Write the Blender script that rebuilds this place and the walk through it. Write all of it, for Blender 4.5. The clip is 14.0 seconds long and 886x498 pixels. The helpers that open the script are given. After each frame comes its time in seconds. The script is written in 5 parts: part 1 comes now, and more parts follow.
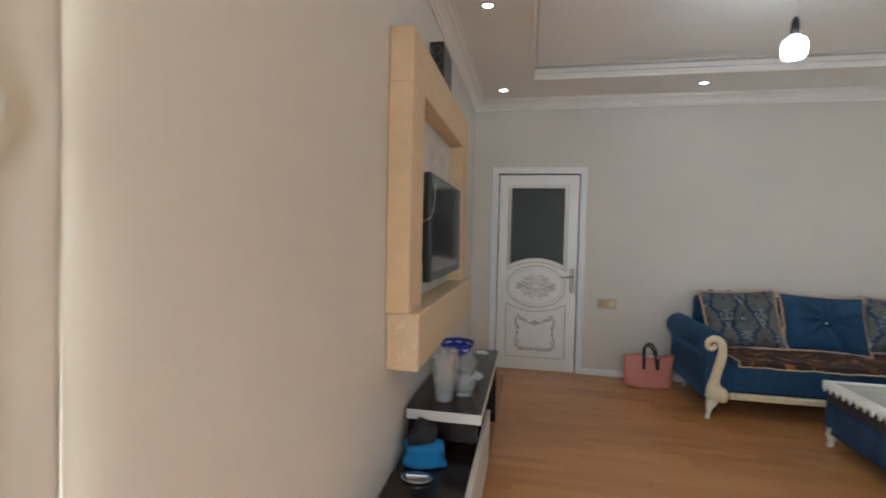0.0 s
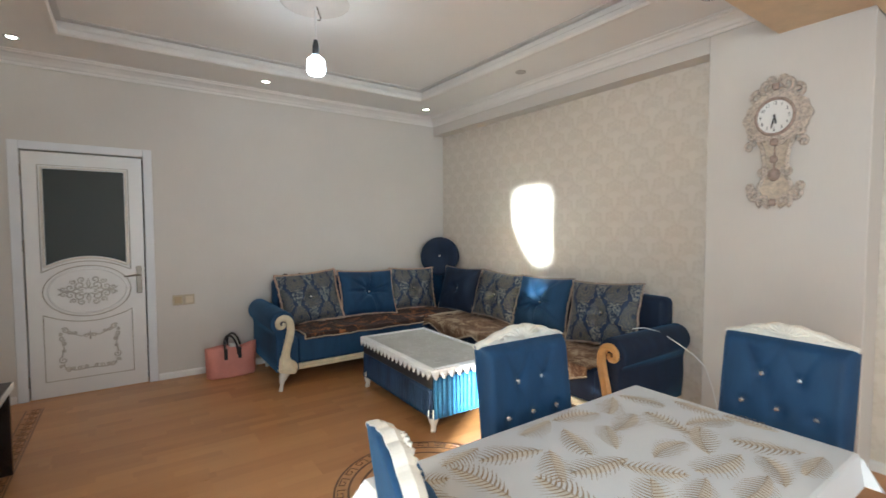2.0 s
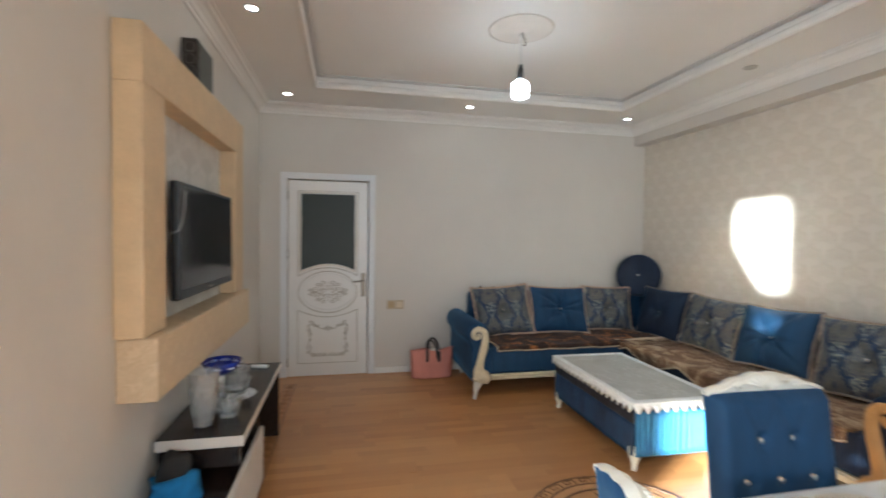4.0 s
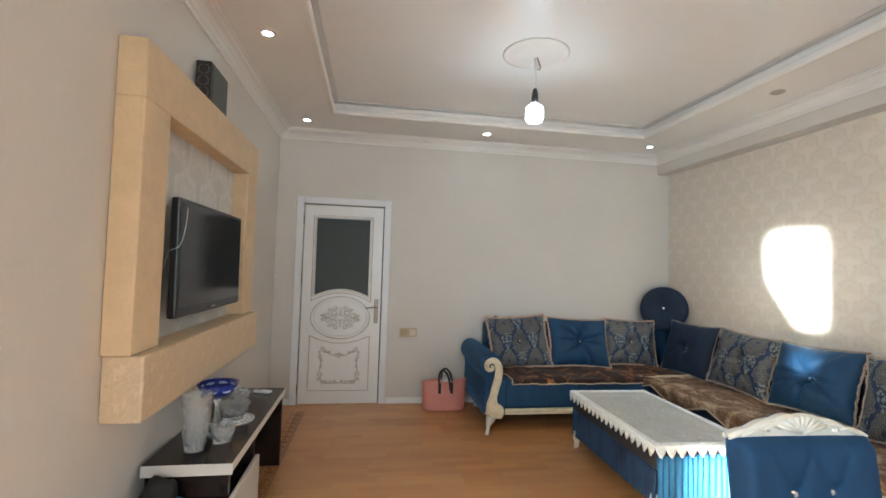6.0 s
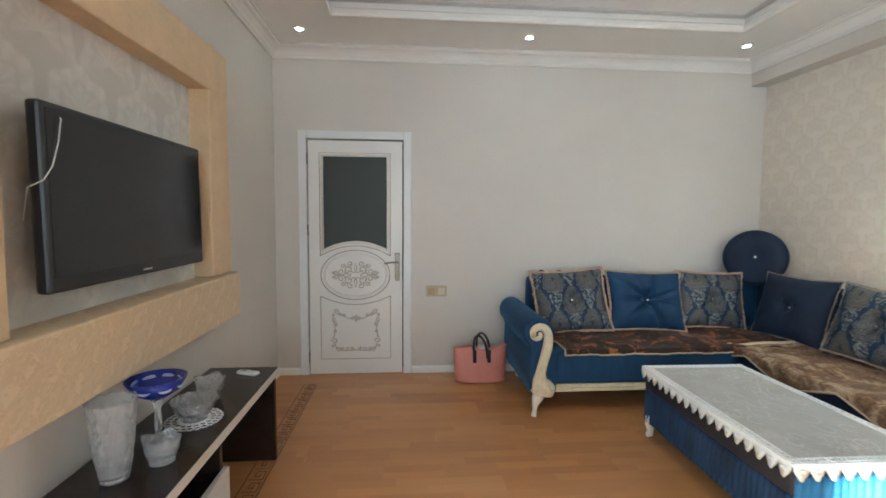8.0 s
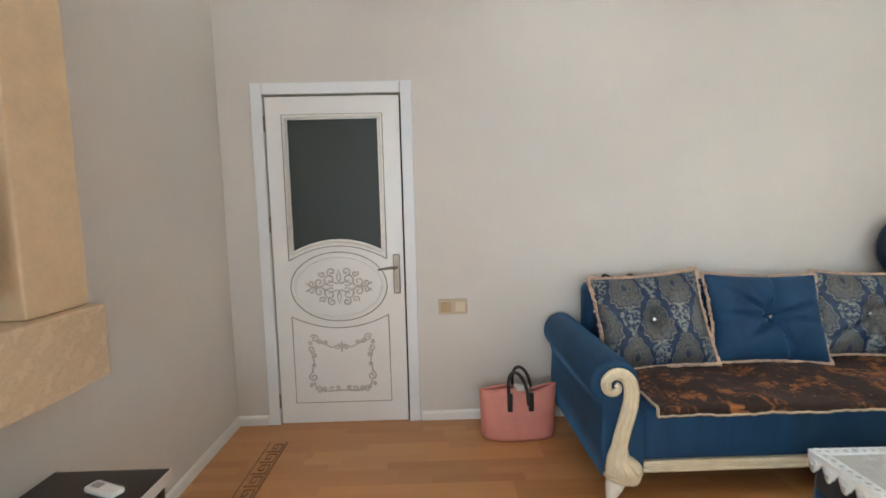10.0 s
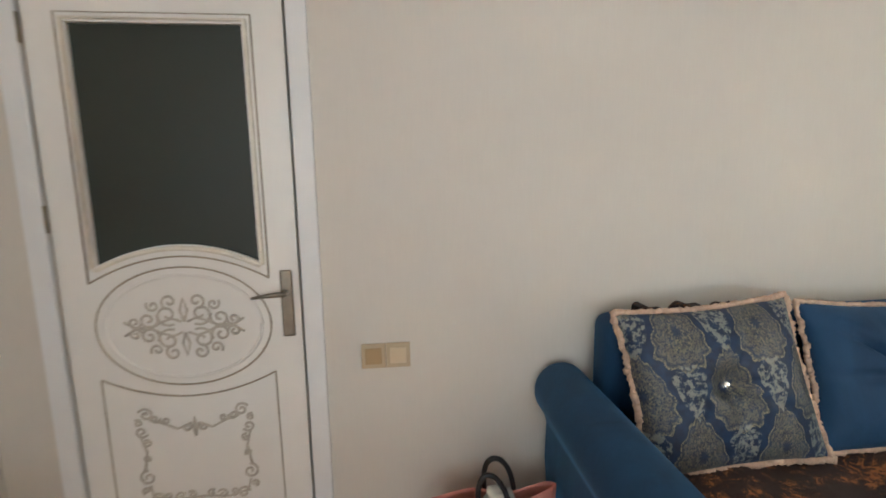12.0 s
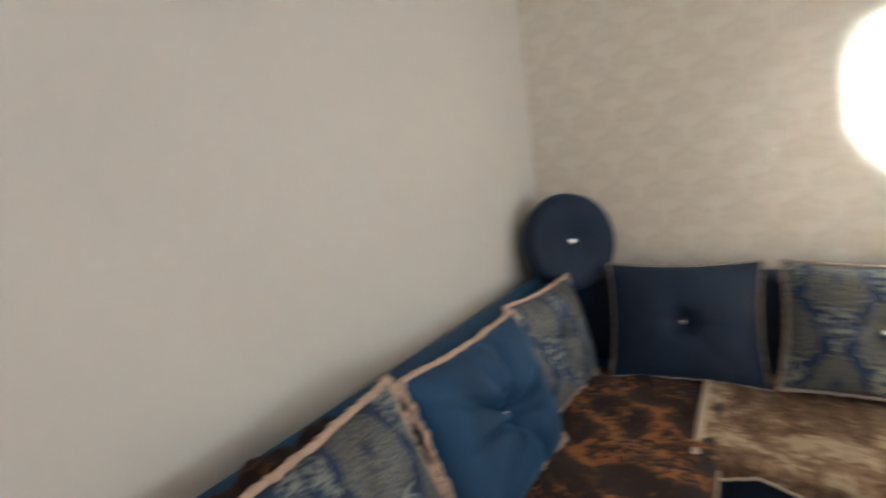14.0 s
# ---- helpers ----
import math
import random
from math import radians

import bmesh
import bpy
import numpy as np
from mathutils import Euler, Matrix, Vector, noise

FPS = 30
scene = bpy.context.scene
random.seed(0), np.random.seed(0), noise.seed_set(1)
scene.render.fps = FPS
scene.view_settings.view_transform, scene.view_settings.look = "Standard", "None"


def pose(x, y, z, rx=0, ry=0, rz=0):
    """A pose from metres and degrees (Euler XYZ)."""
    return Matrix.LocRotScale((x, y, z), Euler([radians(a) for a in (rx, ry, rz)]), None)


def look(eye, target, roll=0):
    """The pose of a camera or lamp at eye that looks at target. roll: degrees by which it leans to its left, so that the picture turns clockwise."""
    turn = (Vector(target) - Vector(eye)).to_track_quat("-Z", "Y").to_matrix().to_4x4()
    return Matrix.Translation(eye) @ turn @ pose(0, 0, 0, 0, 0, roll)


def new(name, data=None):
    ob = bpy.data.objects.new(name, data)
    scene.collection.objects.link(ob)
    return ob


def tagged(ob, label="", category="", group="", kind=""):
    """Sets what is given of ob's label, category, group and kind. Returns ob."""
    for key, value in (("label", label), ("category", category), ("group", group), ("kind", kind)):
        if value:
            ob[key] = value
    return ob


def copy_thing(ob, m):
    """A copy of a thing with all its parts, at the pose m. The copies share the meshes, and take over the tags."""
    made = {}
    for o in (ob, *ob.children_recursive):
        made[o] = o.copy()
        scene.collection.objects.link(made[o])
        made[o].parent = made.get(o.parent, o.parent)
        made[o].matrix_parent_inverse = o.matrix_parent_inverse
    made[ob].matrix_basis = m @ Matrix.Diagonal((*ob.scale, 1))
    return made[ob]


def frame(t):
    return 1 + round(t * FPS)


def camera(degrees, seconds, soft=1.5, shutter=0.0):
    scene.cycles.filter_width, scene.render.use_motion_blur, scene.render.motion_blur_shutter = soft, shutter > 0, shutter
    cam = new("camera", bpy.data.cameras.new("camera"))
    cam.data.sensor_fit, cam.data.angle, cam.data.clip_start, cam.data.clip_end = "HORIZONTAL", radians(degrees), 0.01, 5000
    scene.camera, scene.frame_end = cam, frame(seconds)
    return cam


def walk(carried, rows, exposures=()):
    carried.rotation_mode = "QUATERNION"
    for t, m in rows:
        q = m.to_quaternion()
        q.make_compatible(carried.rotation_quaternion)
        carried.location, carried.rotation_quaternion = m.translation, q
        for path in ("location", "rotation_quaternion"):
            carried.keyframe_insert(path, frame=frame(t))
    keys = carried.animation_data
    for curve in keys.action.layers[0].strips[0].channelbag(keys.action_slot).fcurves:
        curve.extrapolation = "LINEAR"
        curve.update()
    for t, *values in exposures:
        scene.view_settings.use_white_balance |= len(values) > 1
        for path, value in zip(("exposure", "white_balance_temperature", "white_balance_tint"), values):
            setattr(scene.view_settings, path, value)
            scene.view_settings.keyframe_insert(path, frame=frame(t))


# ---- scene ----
cam = camera(88.8, 14.0, 1.6, 0.4)
PATH = [
    (0, (-0.023, -0.435, 1.382), (-0.397, 1.528, 1.315), 1.3),
    (0.5, (0.129, -0.432, 1.387), (0.068, 1.565, 1.299), 1.1),
    (0.8, (0.282, -0.478, 1.398), (0.53, 1.504, 1.298), 1.2),
    (1, (0.231, -0.449, 1.385), (0.759, 1.478, 1.293), 1.0),
    (1.2, (0.261, -0.478, 1.383), (0.942, 1.4, 1.288), 1.0),
    (1.5, (0.288, -0.509, 1.391), (1.223, 1.256, 1.295), 0.6),
    (2, (0.331, -0.542, 1.392), (1.475, 1.096, 1.296), -0.1),
    (2.5, (0.369, -0.576, 1.39), (1.567, 1.023, 1.293), -0.2),
    (3, (0.33, -0.547, 1.41), (1.336, 1.179, 1.313), -0.2),
    (3.5, (0.283, -0.521, 1.427), (1.018, 1.337, 1.348), 0.2),
    (4, (0.233, -0.509, 1.443), (0.652, 1.446, 1.391), 0.7),
    (4.2, (0.239, -0.501, 1.446), (0.501, 1.481, 1.398), 1.0),
    (6.3, (0.35, -0.404, 1.403), (0.664, 1.569, 1.491), 1.8),
    (6.5, (0.333, -0.322, 1.411), (0.646, 1.652, 1.469), 1.7),
    (7, (0.347, -0.095, 1.39), (0.658, 1.881, 1.375), 1.3),
    (7.5, (0.432, 0.129, 1.361), (0.717, 2.107, 1.29), 0.7),
    (8, (0.5, 0.377, 1.368), (0.655, 2.366, 1.226), 0.4),
    (8.5, (0.485, 0.696, 1.345), (0.617, 2.686, 1.194), 0.1),
    (9, (0.503, 0.949, 1.343), (0.635, 2.938, 1.182), -0.2),
    (9.2, (0.545, 1.06, 1.332), (0.637, 3.051, 1.174), -0.6),
    (11.3, (0.757, 2.256, 1.37), (0.767, 4.239, 1.105), -1.7),
    (11.5, (0.794, 2.357, 1.362), (0.802, 4.339, 1.095), -1.8),
    (12, (0.81, 2.665, 1.356), (1.001, 4.634, 1.059), -0.9),
    (12.5, (0.859, 2.908, 1.345), (1.147, 4.866, 1.057), -0.7),
    (13, (1.008, 3.203, 1.349), (1.298, 5.164, 1.083), -1.5),
    (13.2, (1.110, 3.281, 1.380), (1.460, 5.230, 1.110), -3.4),
    (13.4, (1.192, 3.345, 1.392), (1.784, 5.236, 1.111), -5.0),
    (13.6, (1.253, 3.350, 1.410), (2.160, 5.105, 1.100), -5.8),
    (13.8, (1.306, 3.325, 1.422), (2.590, 4.818, 1.082), -6.2),
    (14, (1.357, 3.306, 1.428), (2.976, 4.437, 1.112), -7.4),
]
walk(cam, [(t, look(eye, target, roll)) for t, eye, target, roll in PATH],
     [(t, stops + 1.16, kelvin, tint) for t, stops, kelvin, tint in (
         (0.0, 2.30, 5450, -1), (1.2, 2.48, 5550, -1), (2.5, 2.46, 5550, -1), (4.0, 2.48, 5550, -1), (6.5, 2.72, 5550, -2),
         (7.5, 2.76, 5500, -2), (8.5, 2.80, 5250, -5), (9.0, 3.10, 5300, -3), (11.5, 2.96, 5750, -1), (12.5, 2.84, 5800, -1),
         (13.5, 2.78, 5850, 1), (14.0, 2.72, 5800, 0))])

# ---- world, sun and window light ----
world = bpy.data.worlds.new("world")
scene.world = world
world.use_nodes = True
wn = world.node_tree
sky = wn.nodes.new("ShaderNodeTexSky")
sky.sky_type, sky.sun_disc = "NISHITA", False
sky.sun_elevation, sky.sun_rotation = radians(8.0), radians(235.6)
wn.links.new(sky.outputs[0], wn.nodes["Background"].inputs[0])
wn.nodes["Background"].inputs[1].default_value = 0.05


def lamp(name, kind, energy, m, color=(1, 1, 1), size=0.1, size_y=None):
    data = bpy.data.lights.new(name, kind)
    data.energy, data.color = energy, color
    if kind == "AREA":
        data.shape, data.size, data.size_y = "RECTANGLE", size, size_y or size
    elif kind == "SUN":
        data.angle = radians(size)
    else:
        data.shadow_soft_size = size
    ob = new(name, data)
    ob.matrix_world = m
    return ob


SUN_AZ, SUN_EL = radians(55.6), radians(8.0)
sun_way = Vector((math.sin(SUN_AZ) * math.cos(SUN_EL), math.cos(SUN_AZ) * math.cos(SUN_EL), -math.sin(SUN_EL)))
lamp("sun", "SUN", 5.0, look((0, 0, 0), sun_way), (1.0, 0.96, 0.90), 2.2)
lamp("window_daylight_west", "AREA", 5.0, look((-0.555, -0.62, 1.5), (3, -0.62, 1.3)), (0.87, 0.93, 1.0), 1.15, 2.0)
# Added fill from the unseen south end, to even out the north wall.
lamp("fill_light_south", "AREA", 7.4, look((1.5, -5.48, 1.65), (1.5, 2, 1.3)), (0.87, 0.93, 1.0), 2.4, 1.5)

# ---- mesh helpers ----


def box(x0, x1, y0, y1, z0, z1, bev=0.0, seg=2):
    bm = bmesh.new()
    bmesh.ops.create_cube(bm, size=1)
    bmesh.ops.scale(bm, vec=(x1 - x0, y1 - y0, z1 - z0), verts=bm.verts)
    bmesh.ops.translate(bm, vec=((x0 + x1) / 2, (y0 + y1) / 2, (z0 + z1) / 2), verts=bm.verts)
    if bev:
        bmesh.ops.bevel(bm, geom=bm.edges[:], offset=bev, segments=seg, profile=0.5, affect="EDGES")
    return bm


def join(*parts):
    out = bmesh.new()
    for p in parts:
        me = bpy.data.meshes.new("tmp")
        p.to_mesh(me)
        out.from_mesh(me)
        bpy.data.meshes.remove(me)
        p.free()
    return out


def moved(bm, m):
    bm.transform(m)
    return bm


def lathe(profile, seg=24, sx=1.0, sy=1.0):
    """Turns (radius, z) rows about z; a radius of 0 closes an end."""
    bm = bmesh.new()
    rings = []
    for r, z in profile:
        if r < 1e-5:
            rings.append([bm.verts.new((0, 0, z))])
        else:
            rings.append([bm.verts.new((r * sx * math.cos(2 * math.pi * i / seg), r * sy * math.sin(2 * math.pi * i / seg), z)) for i in range(seg)])
    for a, b in zip(rings, rings[1:]):
        for i in range(seg):
            j = (i + 1) % seg
            if len(a) == 1 and len(b) > 1:
                bm.faces.new((a[0], b[j], b[i]))
            elif len(b) == 1 and len(a) > 1:
                bm.faces.new((a[i], a[j], b[0]))
            elif len(a) > 1:
                bm.faces.new((a[i], a[j], b[j], b[i]))
    bmesh.ops.recalc_face_normals(bm, faces=bm.faces)
    return bm


def tube(points, radius, seg=8, closed=False, flat=1.0):
    """A round bar through points; radius is one number or one for each point. flat squashes it along z."""
    pts = [Vector(p) for p in points]
    n = len(pts)
    rad = radius if isinstance(radius, (list, tuple)) else [radius] * n
    bm = bmesh.new()
    rings = []
    side = None
    for i, p in enumerate(pts):
        a = pts[(i - 1) % n] if closed or i else pts[0]
        b = pts[(i + 1) % n] if closed or i < n - 1 else pts[-1]
        d = (b - a).normalized()
        if side is None:
            side = d.orthogonal().normalized()
        side = (side - d * side.dot(d))
        side = side.normalized() if side.length > 1e-6 else d.orthogonal().normalized()
        up = d.cross(side)
        ring = []
        for k in range(seg):
            o = (side * math.cos(2 * math.pi * k / seg) + up * math.sin(2 * math.pi * k / seg)) * rad[i]
            o.z *= flat
            ring.append(bm.verts.new(p + o))
        rings.append(ring)
    pairs = list(zip(rings, rings[1:])) + ([(rings[-1], rings[0])] if closed else [])
    for a, b in pairs:
        for k in range(seg):
            j = (k + 1) % seg
            bm.faces.new((a[k], a[j], b[j], b[k]))
    if not closed:
        bm.faces.new(rings[0][::-1])
        bm.faces.new(rings[-1])
    bmesh.ops.recalc_face_normals(bm, faces=bm.faces)
    return bm


def prism(outline, z0, z1, bev=0.0):
    """Extrudes a plan outline of (x, y) from z0 to z1."""
    bm = bmesh.new()
    low = [bm.verts.new((x, y, z0)) for x, y in outline]
    f = bm.faces.new(low)
    r = bmesh.ops.extrude_face_region(bm, geom=[f])
    bmesh.ops.translate(bm, vec=(0, 0, z1 - z0), verts=[v for v in r["geom"] if isinstance(v, bmesh.types.BMVert)])
    bmesh.ops.recalc_face_normals(bm, faces=bm.faces)
    if bev:
        bmesh.ops.bevel(bm, geom=bm.edges[:], offset=bev, segments=2, profile=0.5, affect="EDGES")
    return bm


def sweep(profile, path, closed=False):
    """Runs a profile of (out, z) along a plan path with mitred corners; out is to the left of the way."""
    bm = bmesh.new()
    pts = [Vector((x, y)) for x, y in path]
    n = len(pts)
    rings = []
    for i, p in enumerate(pts):
        d0 = (p - pts[i - 1]).normalized() if i or closed else (pts[1] - p).normalized()
        d1 = (pts[(i + 1) % n] - p).normalized() if i < n - 1 or closed else d0
        n0, n1 = Vector((-d0.y, d0.x)), Vector((-d1.y, d1.x))
        m = (n0 + n1).normalized()
        m = m / max(0.2, m.dot(n0))
        rings.append([bm.verts.new((p.x + m.x * u, p.y + m.y * u, z)) for u, z in profile])
    for a, b in list(zip(rings, rings[1:])) + ([(rings[-1], rings[0])] if closed else []):
        for k in range(len(profile)):
            j = (k + 1) % len(profile)
            bm.faces.new((a[k], a[j], b[j], b[k]))
    if not closed:
        bm.faces.new(rings[0])
        bm.faces.new(rings[-1][::-1])
    bmesh.ops.recalc_face_normals(bm, faces=bm.faces)
    return bm


def sheet(fn, nu, nv, thick):
    """A cloth: fn(u, v) gives a place for u and v in 0..1; thick is an offset vector for the underside."""
    bm = bmesh.new()
    t = Vector(thick)
    top = [[bm.verts.new(fn(i / nu, j / nv)) for j in range(nv + 1)] for i in range(nu + 1)]
    low = [[bm.verts.new(v.co + t) for v in row] for row in top]
    for i in range(nu):
        for j in range(nv):
            bm.faces.new((top[i][j], top[i + 1][j], top[i + 1][j + 1], top[i][j + 1]))
            bm.faces.new((low[i][j], low[i][j + 1], low[i + 1][j + 1], low[i + 1][j]))
    for i in range(nu):
        for j in (0, nv):
            bm.faces.new((top[i][j], top[i + 1][j], low[i + 1][j], low[i][j]))
    for j in range(nv):
        for i in (0, nu):
            bm.faces.new((top[i][j], top[i][j + 1], low[i][j + 1], low[i][j]))
    bmesh.ops.recalc_face_normals(bm, faces=bm.faces)
    return bm


def root_of(ob):
    while ob.parent:
        ob = ob.parent
    return ob


def part(name, bm, material, parent=None, label="", smooth=False):
    """Links a bmesh, built in the world as its thing stands now, as one mesh under parent."""
    if parent:
        bm.transform(root_of(parent).matrix_basis.inverted())
    me = bpy.data.meshes.new(name)
    bm.to_mesh(me)
    bm.free()
    me.materials.append(material)
    if smooth:
        me.polygons.foreach_set("use_smooth", [True] * len(me.polygons))
    ob = new(name, me)
    ob.parent = parent
    return tagged(ob, label)


def thing(name, label, category, at=(0, 0, 0), group="", kind=""):
    ob = new(name)
    ob.matrix_basis = Matrix.Translation(at)
    ob.empty_display_size = 0.1
    return tagged(ob, label, category, group, kind)


def solid(name, bm, material, label, category, group="", kind="", smooth=False):
    return tagged(part(name, bm, material, None, "", smooth), label, category, group, kind)


def structure(name, bm, material, label="", category="", smooth=False):
    return tagged(part(name, bm, material, None, "", smooth), label, category, "", "structure")


# ---- materials ----


class Nodes:
    """A short way to write node trees."""

    def __init__(self, name):
        self.m = bpy.data.materials.new(name)
        self.m.use_nodes = True
        self.t = self.m.node_tree
        self.b = self.t.nodes["Principled BSDF"]

    def node(self, kind, operation="", data_type="", feature=""):
        n = self.t.nodes.new(kind)
        if operation:
            n.operation = operation
        if data_type:
            n.data_type = data_type
        if feature:
            n.feature = feature
        return n

    def put(self, socket, value):
        if isinstance(value, bpy.types.NodeSocket):
            self.t.links.new(value, socket)
        elif isinstance(value, tuple) and len(value) == 3 and socket.type == "RGBA":
            socket.default_value = (*value, 1)
        else:
            socket.default_value = value

    def coord(self, kind="Object"):
        return self.node("ShaderNodeTexCoord").outputs[kind]

    def scaled(self, vec, s):
        n = self.node("ShaderNodeMapping")
        self.put(n.inputs["Vector"], vec)
        n.inputs["Scale"].default_value = s
        return n.outputs[0]

    def noise(self, vec, scale, detail=4.0, rough=0.55, distort=0.0):
        n = self.node("ShaderNodeTexNoise")
        self.put(n.inputs["Vector"], vec)
        n.inputs["Scale"].default_value, n.inputs["Detail"].default_value = scale, detail
        n.inputs["Roughness"].default_value, n.inputs["Distortion"].default_value = rough, distort
        return n.outputs[0]

    def math(self, op, a, b=0.0, c=0.0):
        n = self.node("ShaderNodeMath", operation=op)
        for i, v in enumerate((a, b, c)):
            self.put(n.inputs[i], v)
        return n.outputs[0]

    def ramp(self, fac, stops):
        n = self.node("ShaderNodeValToRGB")
        self.put(n.inputs[0], fac)
        e = n.color_ramp.elements
        while len(e) < len(stops):
            e.new(0.5)
        for el, (p, c) in zip(e, stops):
            el.position = p
            el.color = (*c, 1) if len(c) == 3 else c
        return n.outputs[0]

    def mix(self, fac, a, b):
        n = self.node("ShaderNodeMix", data_type="RGBA")
        self.put(n.inputs[0], fac)
        self.put(n.inputs[6], a)
        self.put(n.inputs[7], b)
        return n.outputs[2]

    def split(self, vec):
        n = self.node("ShaderNodeSeparateXYZ")
        self.put(n.inputs[0], vec)
        return n.outputs

    def bump(self, height, strength, distance=0.002):
        n = self.node("ShaderNodeBump")
        self.put(n.inputs["Height"], height)
        n.inputs["Strength"].default_value, n.inputs["Distance"].default_value = strength, distance
        self.put(self.b.inputs["Normal"], n.outputs[0])

    def set(self, **kw):
        for k, v in kw.items():
            self.put(self.b.inputs[k.replace("_", " ")], v)
        return self.m


def plain(name, color, rough=0.5, metal=0.0, vary=0.08, scale=6.0, grain=220.0, bump=0.15, **kw):
    """One surface with slow blotches, fine grain and a slight relief."""
    g = Nodes(name)
    o = g.coord()
    slow, fine = g.noise(o, scale, 3), g.noise(o, grain, 3)
    lo = tuple(max(0, c * (1 - vary)) for c in color)
    hi = tuple(min(1, c * (1 + vary)) for c in color)
    both = g.math("MULTIPLY_ADD", fine, 0.35, g.math("MULTIPLY", slow, 0.65))
    col = g.ramp(both, [(0.3, lo), (0.7, hi)])
    g.bump(fine, bump, 0.001)
    r = g.math("MULTIPLY_ADD", slow, 0.16, rough - 0.08)
    return g.set(Base_Color=col, Roughness=r, Metallic=metal, **kw)


def velvet(name, dark, lit, pile=55.0):
    """Short-pile velvet with brushed streaks."""
    g = Nodes(name)
    o = g.coord()
    streak = g.noise(g.scaled(o, (9, 9, 2.2)), 1.0, 4, 0.6, 0.6)
    fine = g.noise(o, 420, 2)
    col = g.ramp(g.math("MULTIPLY_ADD", fine, 0.2, g.math("MULTIPLY", streak, 0.8)), [(0.3, dark), (0.72, lit)])
    g.bump(g.math("MULTIPLY_ADD", fine, 0.3, g.noise(o, pile, 3)), 0.25, 0.002)
    return g.set(Base_Color=col, Roughness=0.75, Sheen_Weight=0.28, Sheen_Roughness=0.3, Sheen_Tint=(0.10, 0.38, 0.75))


def wallpaper(name, base, motif, amount, p=0.21, q=0.25, warped=0.035):
    """Smooth paper with a staggered damask of shells; the print is faint and a little satin."""
    g = Nodes(name)
    o = g.coord()
    x, y, z = g.split(o)
    warp = g.math("MULTIPLY_ADD", g.noise(o, 28, 2), warped, -warped / 2)
    u = g.math("ADD", g.math("ADD", x, y), warp)
    v = g.math("ADD", z, warp)
    k = lambda c: (c, c, c)

    def fan(du, dv):
        """One ribbed shell in each cell, its hinge below."""
        a = g.math("ADD", g.math("FLOORED_MODULO", g.math("ADD", u, du), p), -p / 2)
        b = g.math("ADD", g.math("FLOORED_MODULO", g.math("ADD", v, dv), q), -q / 2 + 0.22 * q)
        r = g.math("DIVIDE", g.math("SQRT", g.math("ADD", g.math("MULTIPLY", a, a), g.math("MULTIPLY", b, b))), 0.47 * p)
        ang = g.math("ARCTAN2", a, b)
        scallop = g.math("MULTIPLY_ADD", g.math("COSINE", g.math("MULTIPLY", ang, 7.0)), -0.07, r)
        spread = g.ramp(g.math("MULTIPLY", g.math("ABSOLUTE", ang), 0.3183), [(0.50, k(1)), (0.72, k(0))])
        rib = g.math("MULTIPLY_ADD", g.math("COSINE", g.math("MULTIPLY", ang, 14.0)), 0.22, 0.72)
        body = g.ramp(scallop, [(0.10, k(1)), (0.50, k(0.75)), (0.62, k(0.25)), (0.72, k(0.9)), (0.92, k(1)), (1.02, k(0))])
        return g.math("MULTIPLY", g.math("MULTIPLY", body, rib), spread)

    print_ = g.math("MAXIMUM", fan(0.0, 0.0), fan(p / 2, q / 2))
    slow = g.noise(o, 1.4, 3)
    paper = g.ramp(slow, [(0.3, tuple(c * 0.95 for c in base)), (0.7, base)])
    col = g.mix(g.math("MULTIPLY", print_, amount), paper, motif)
    g.bump(g.math("MULTIPLY_ADD", g.noise(o, 260, 2), 0.4, print_), 0.12, 0.001)
    return g.set(Base_Color=col, Roughness=g.math("MULTIPLY_ADD", print_, -0.14, 0.62))


def wall_paint(name, color):
    """Embossed vinyl wallpaper: fine vertical threads and broad, faint blotches."""
    g = Nodes(name)
    o = g.coord()
    slow = g.noise(o, 0.9, 4)
    threads = g.noise(g.scaled(o, (260, 260, 9)), 1.0, 3)
    col = g.ramp(g.math("MULTIPLY_ADD", threads, 0.3, g.math("MULTIPLY", slow, 0.7)), [(0.3, tuple(c * 0.94 for c in color)), (0.7, tuple(min(1, c * 1.04) for c in color))])
    g.bump(threads, 0.16, 0.001)
    return g.set(Base_Color=col, Roughness=0.58)


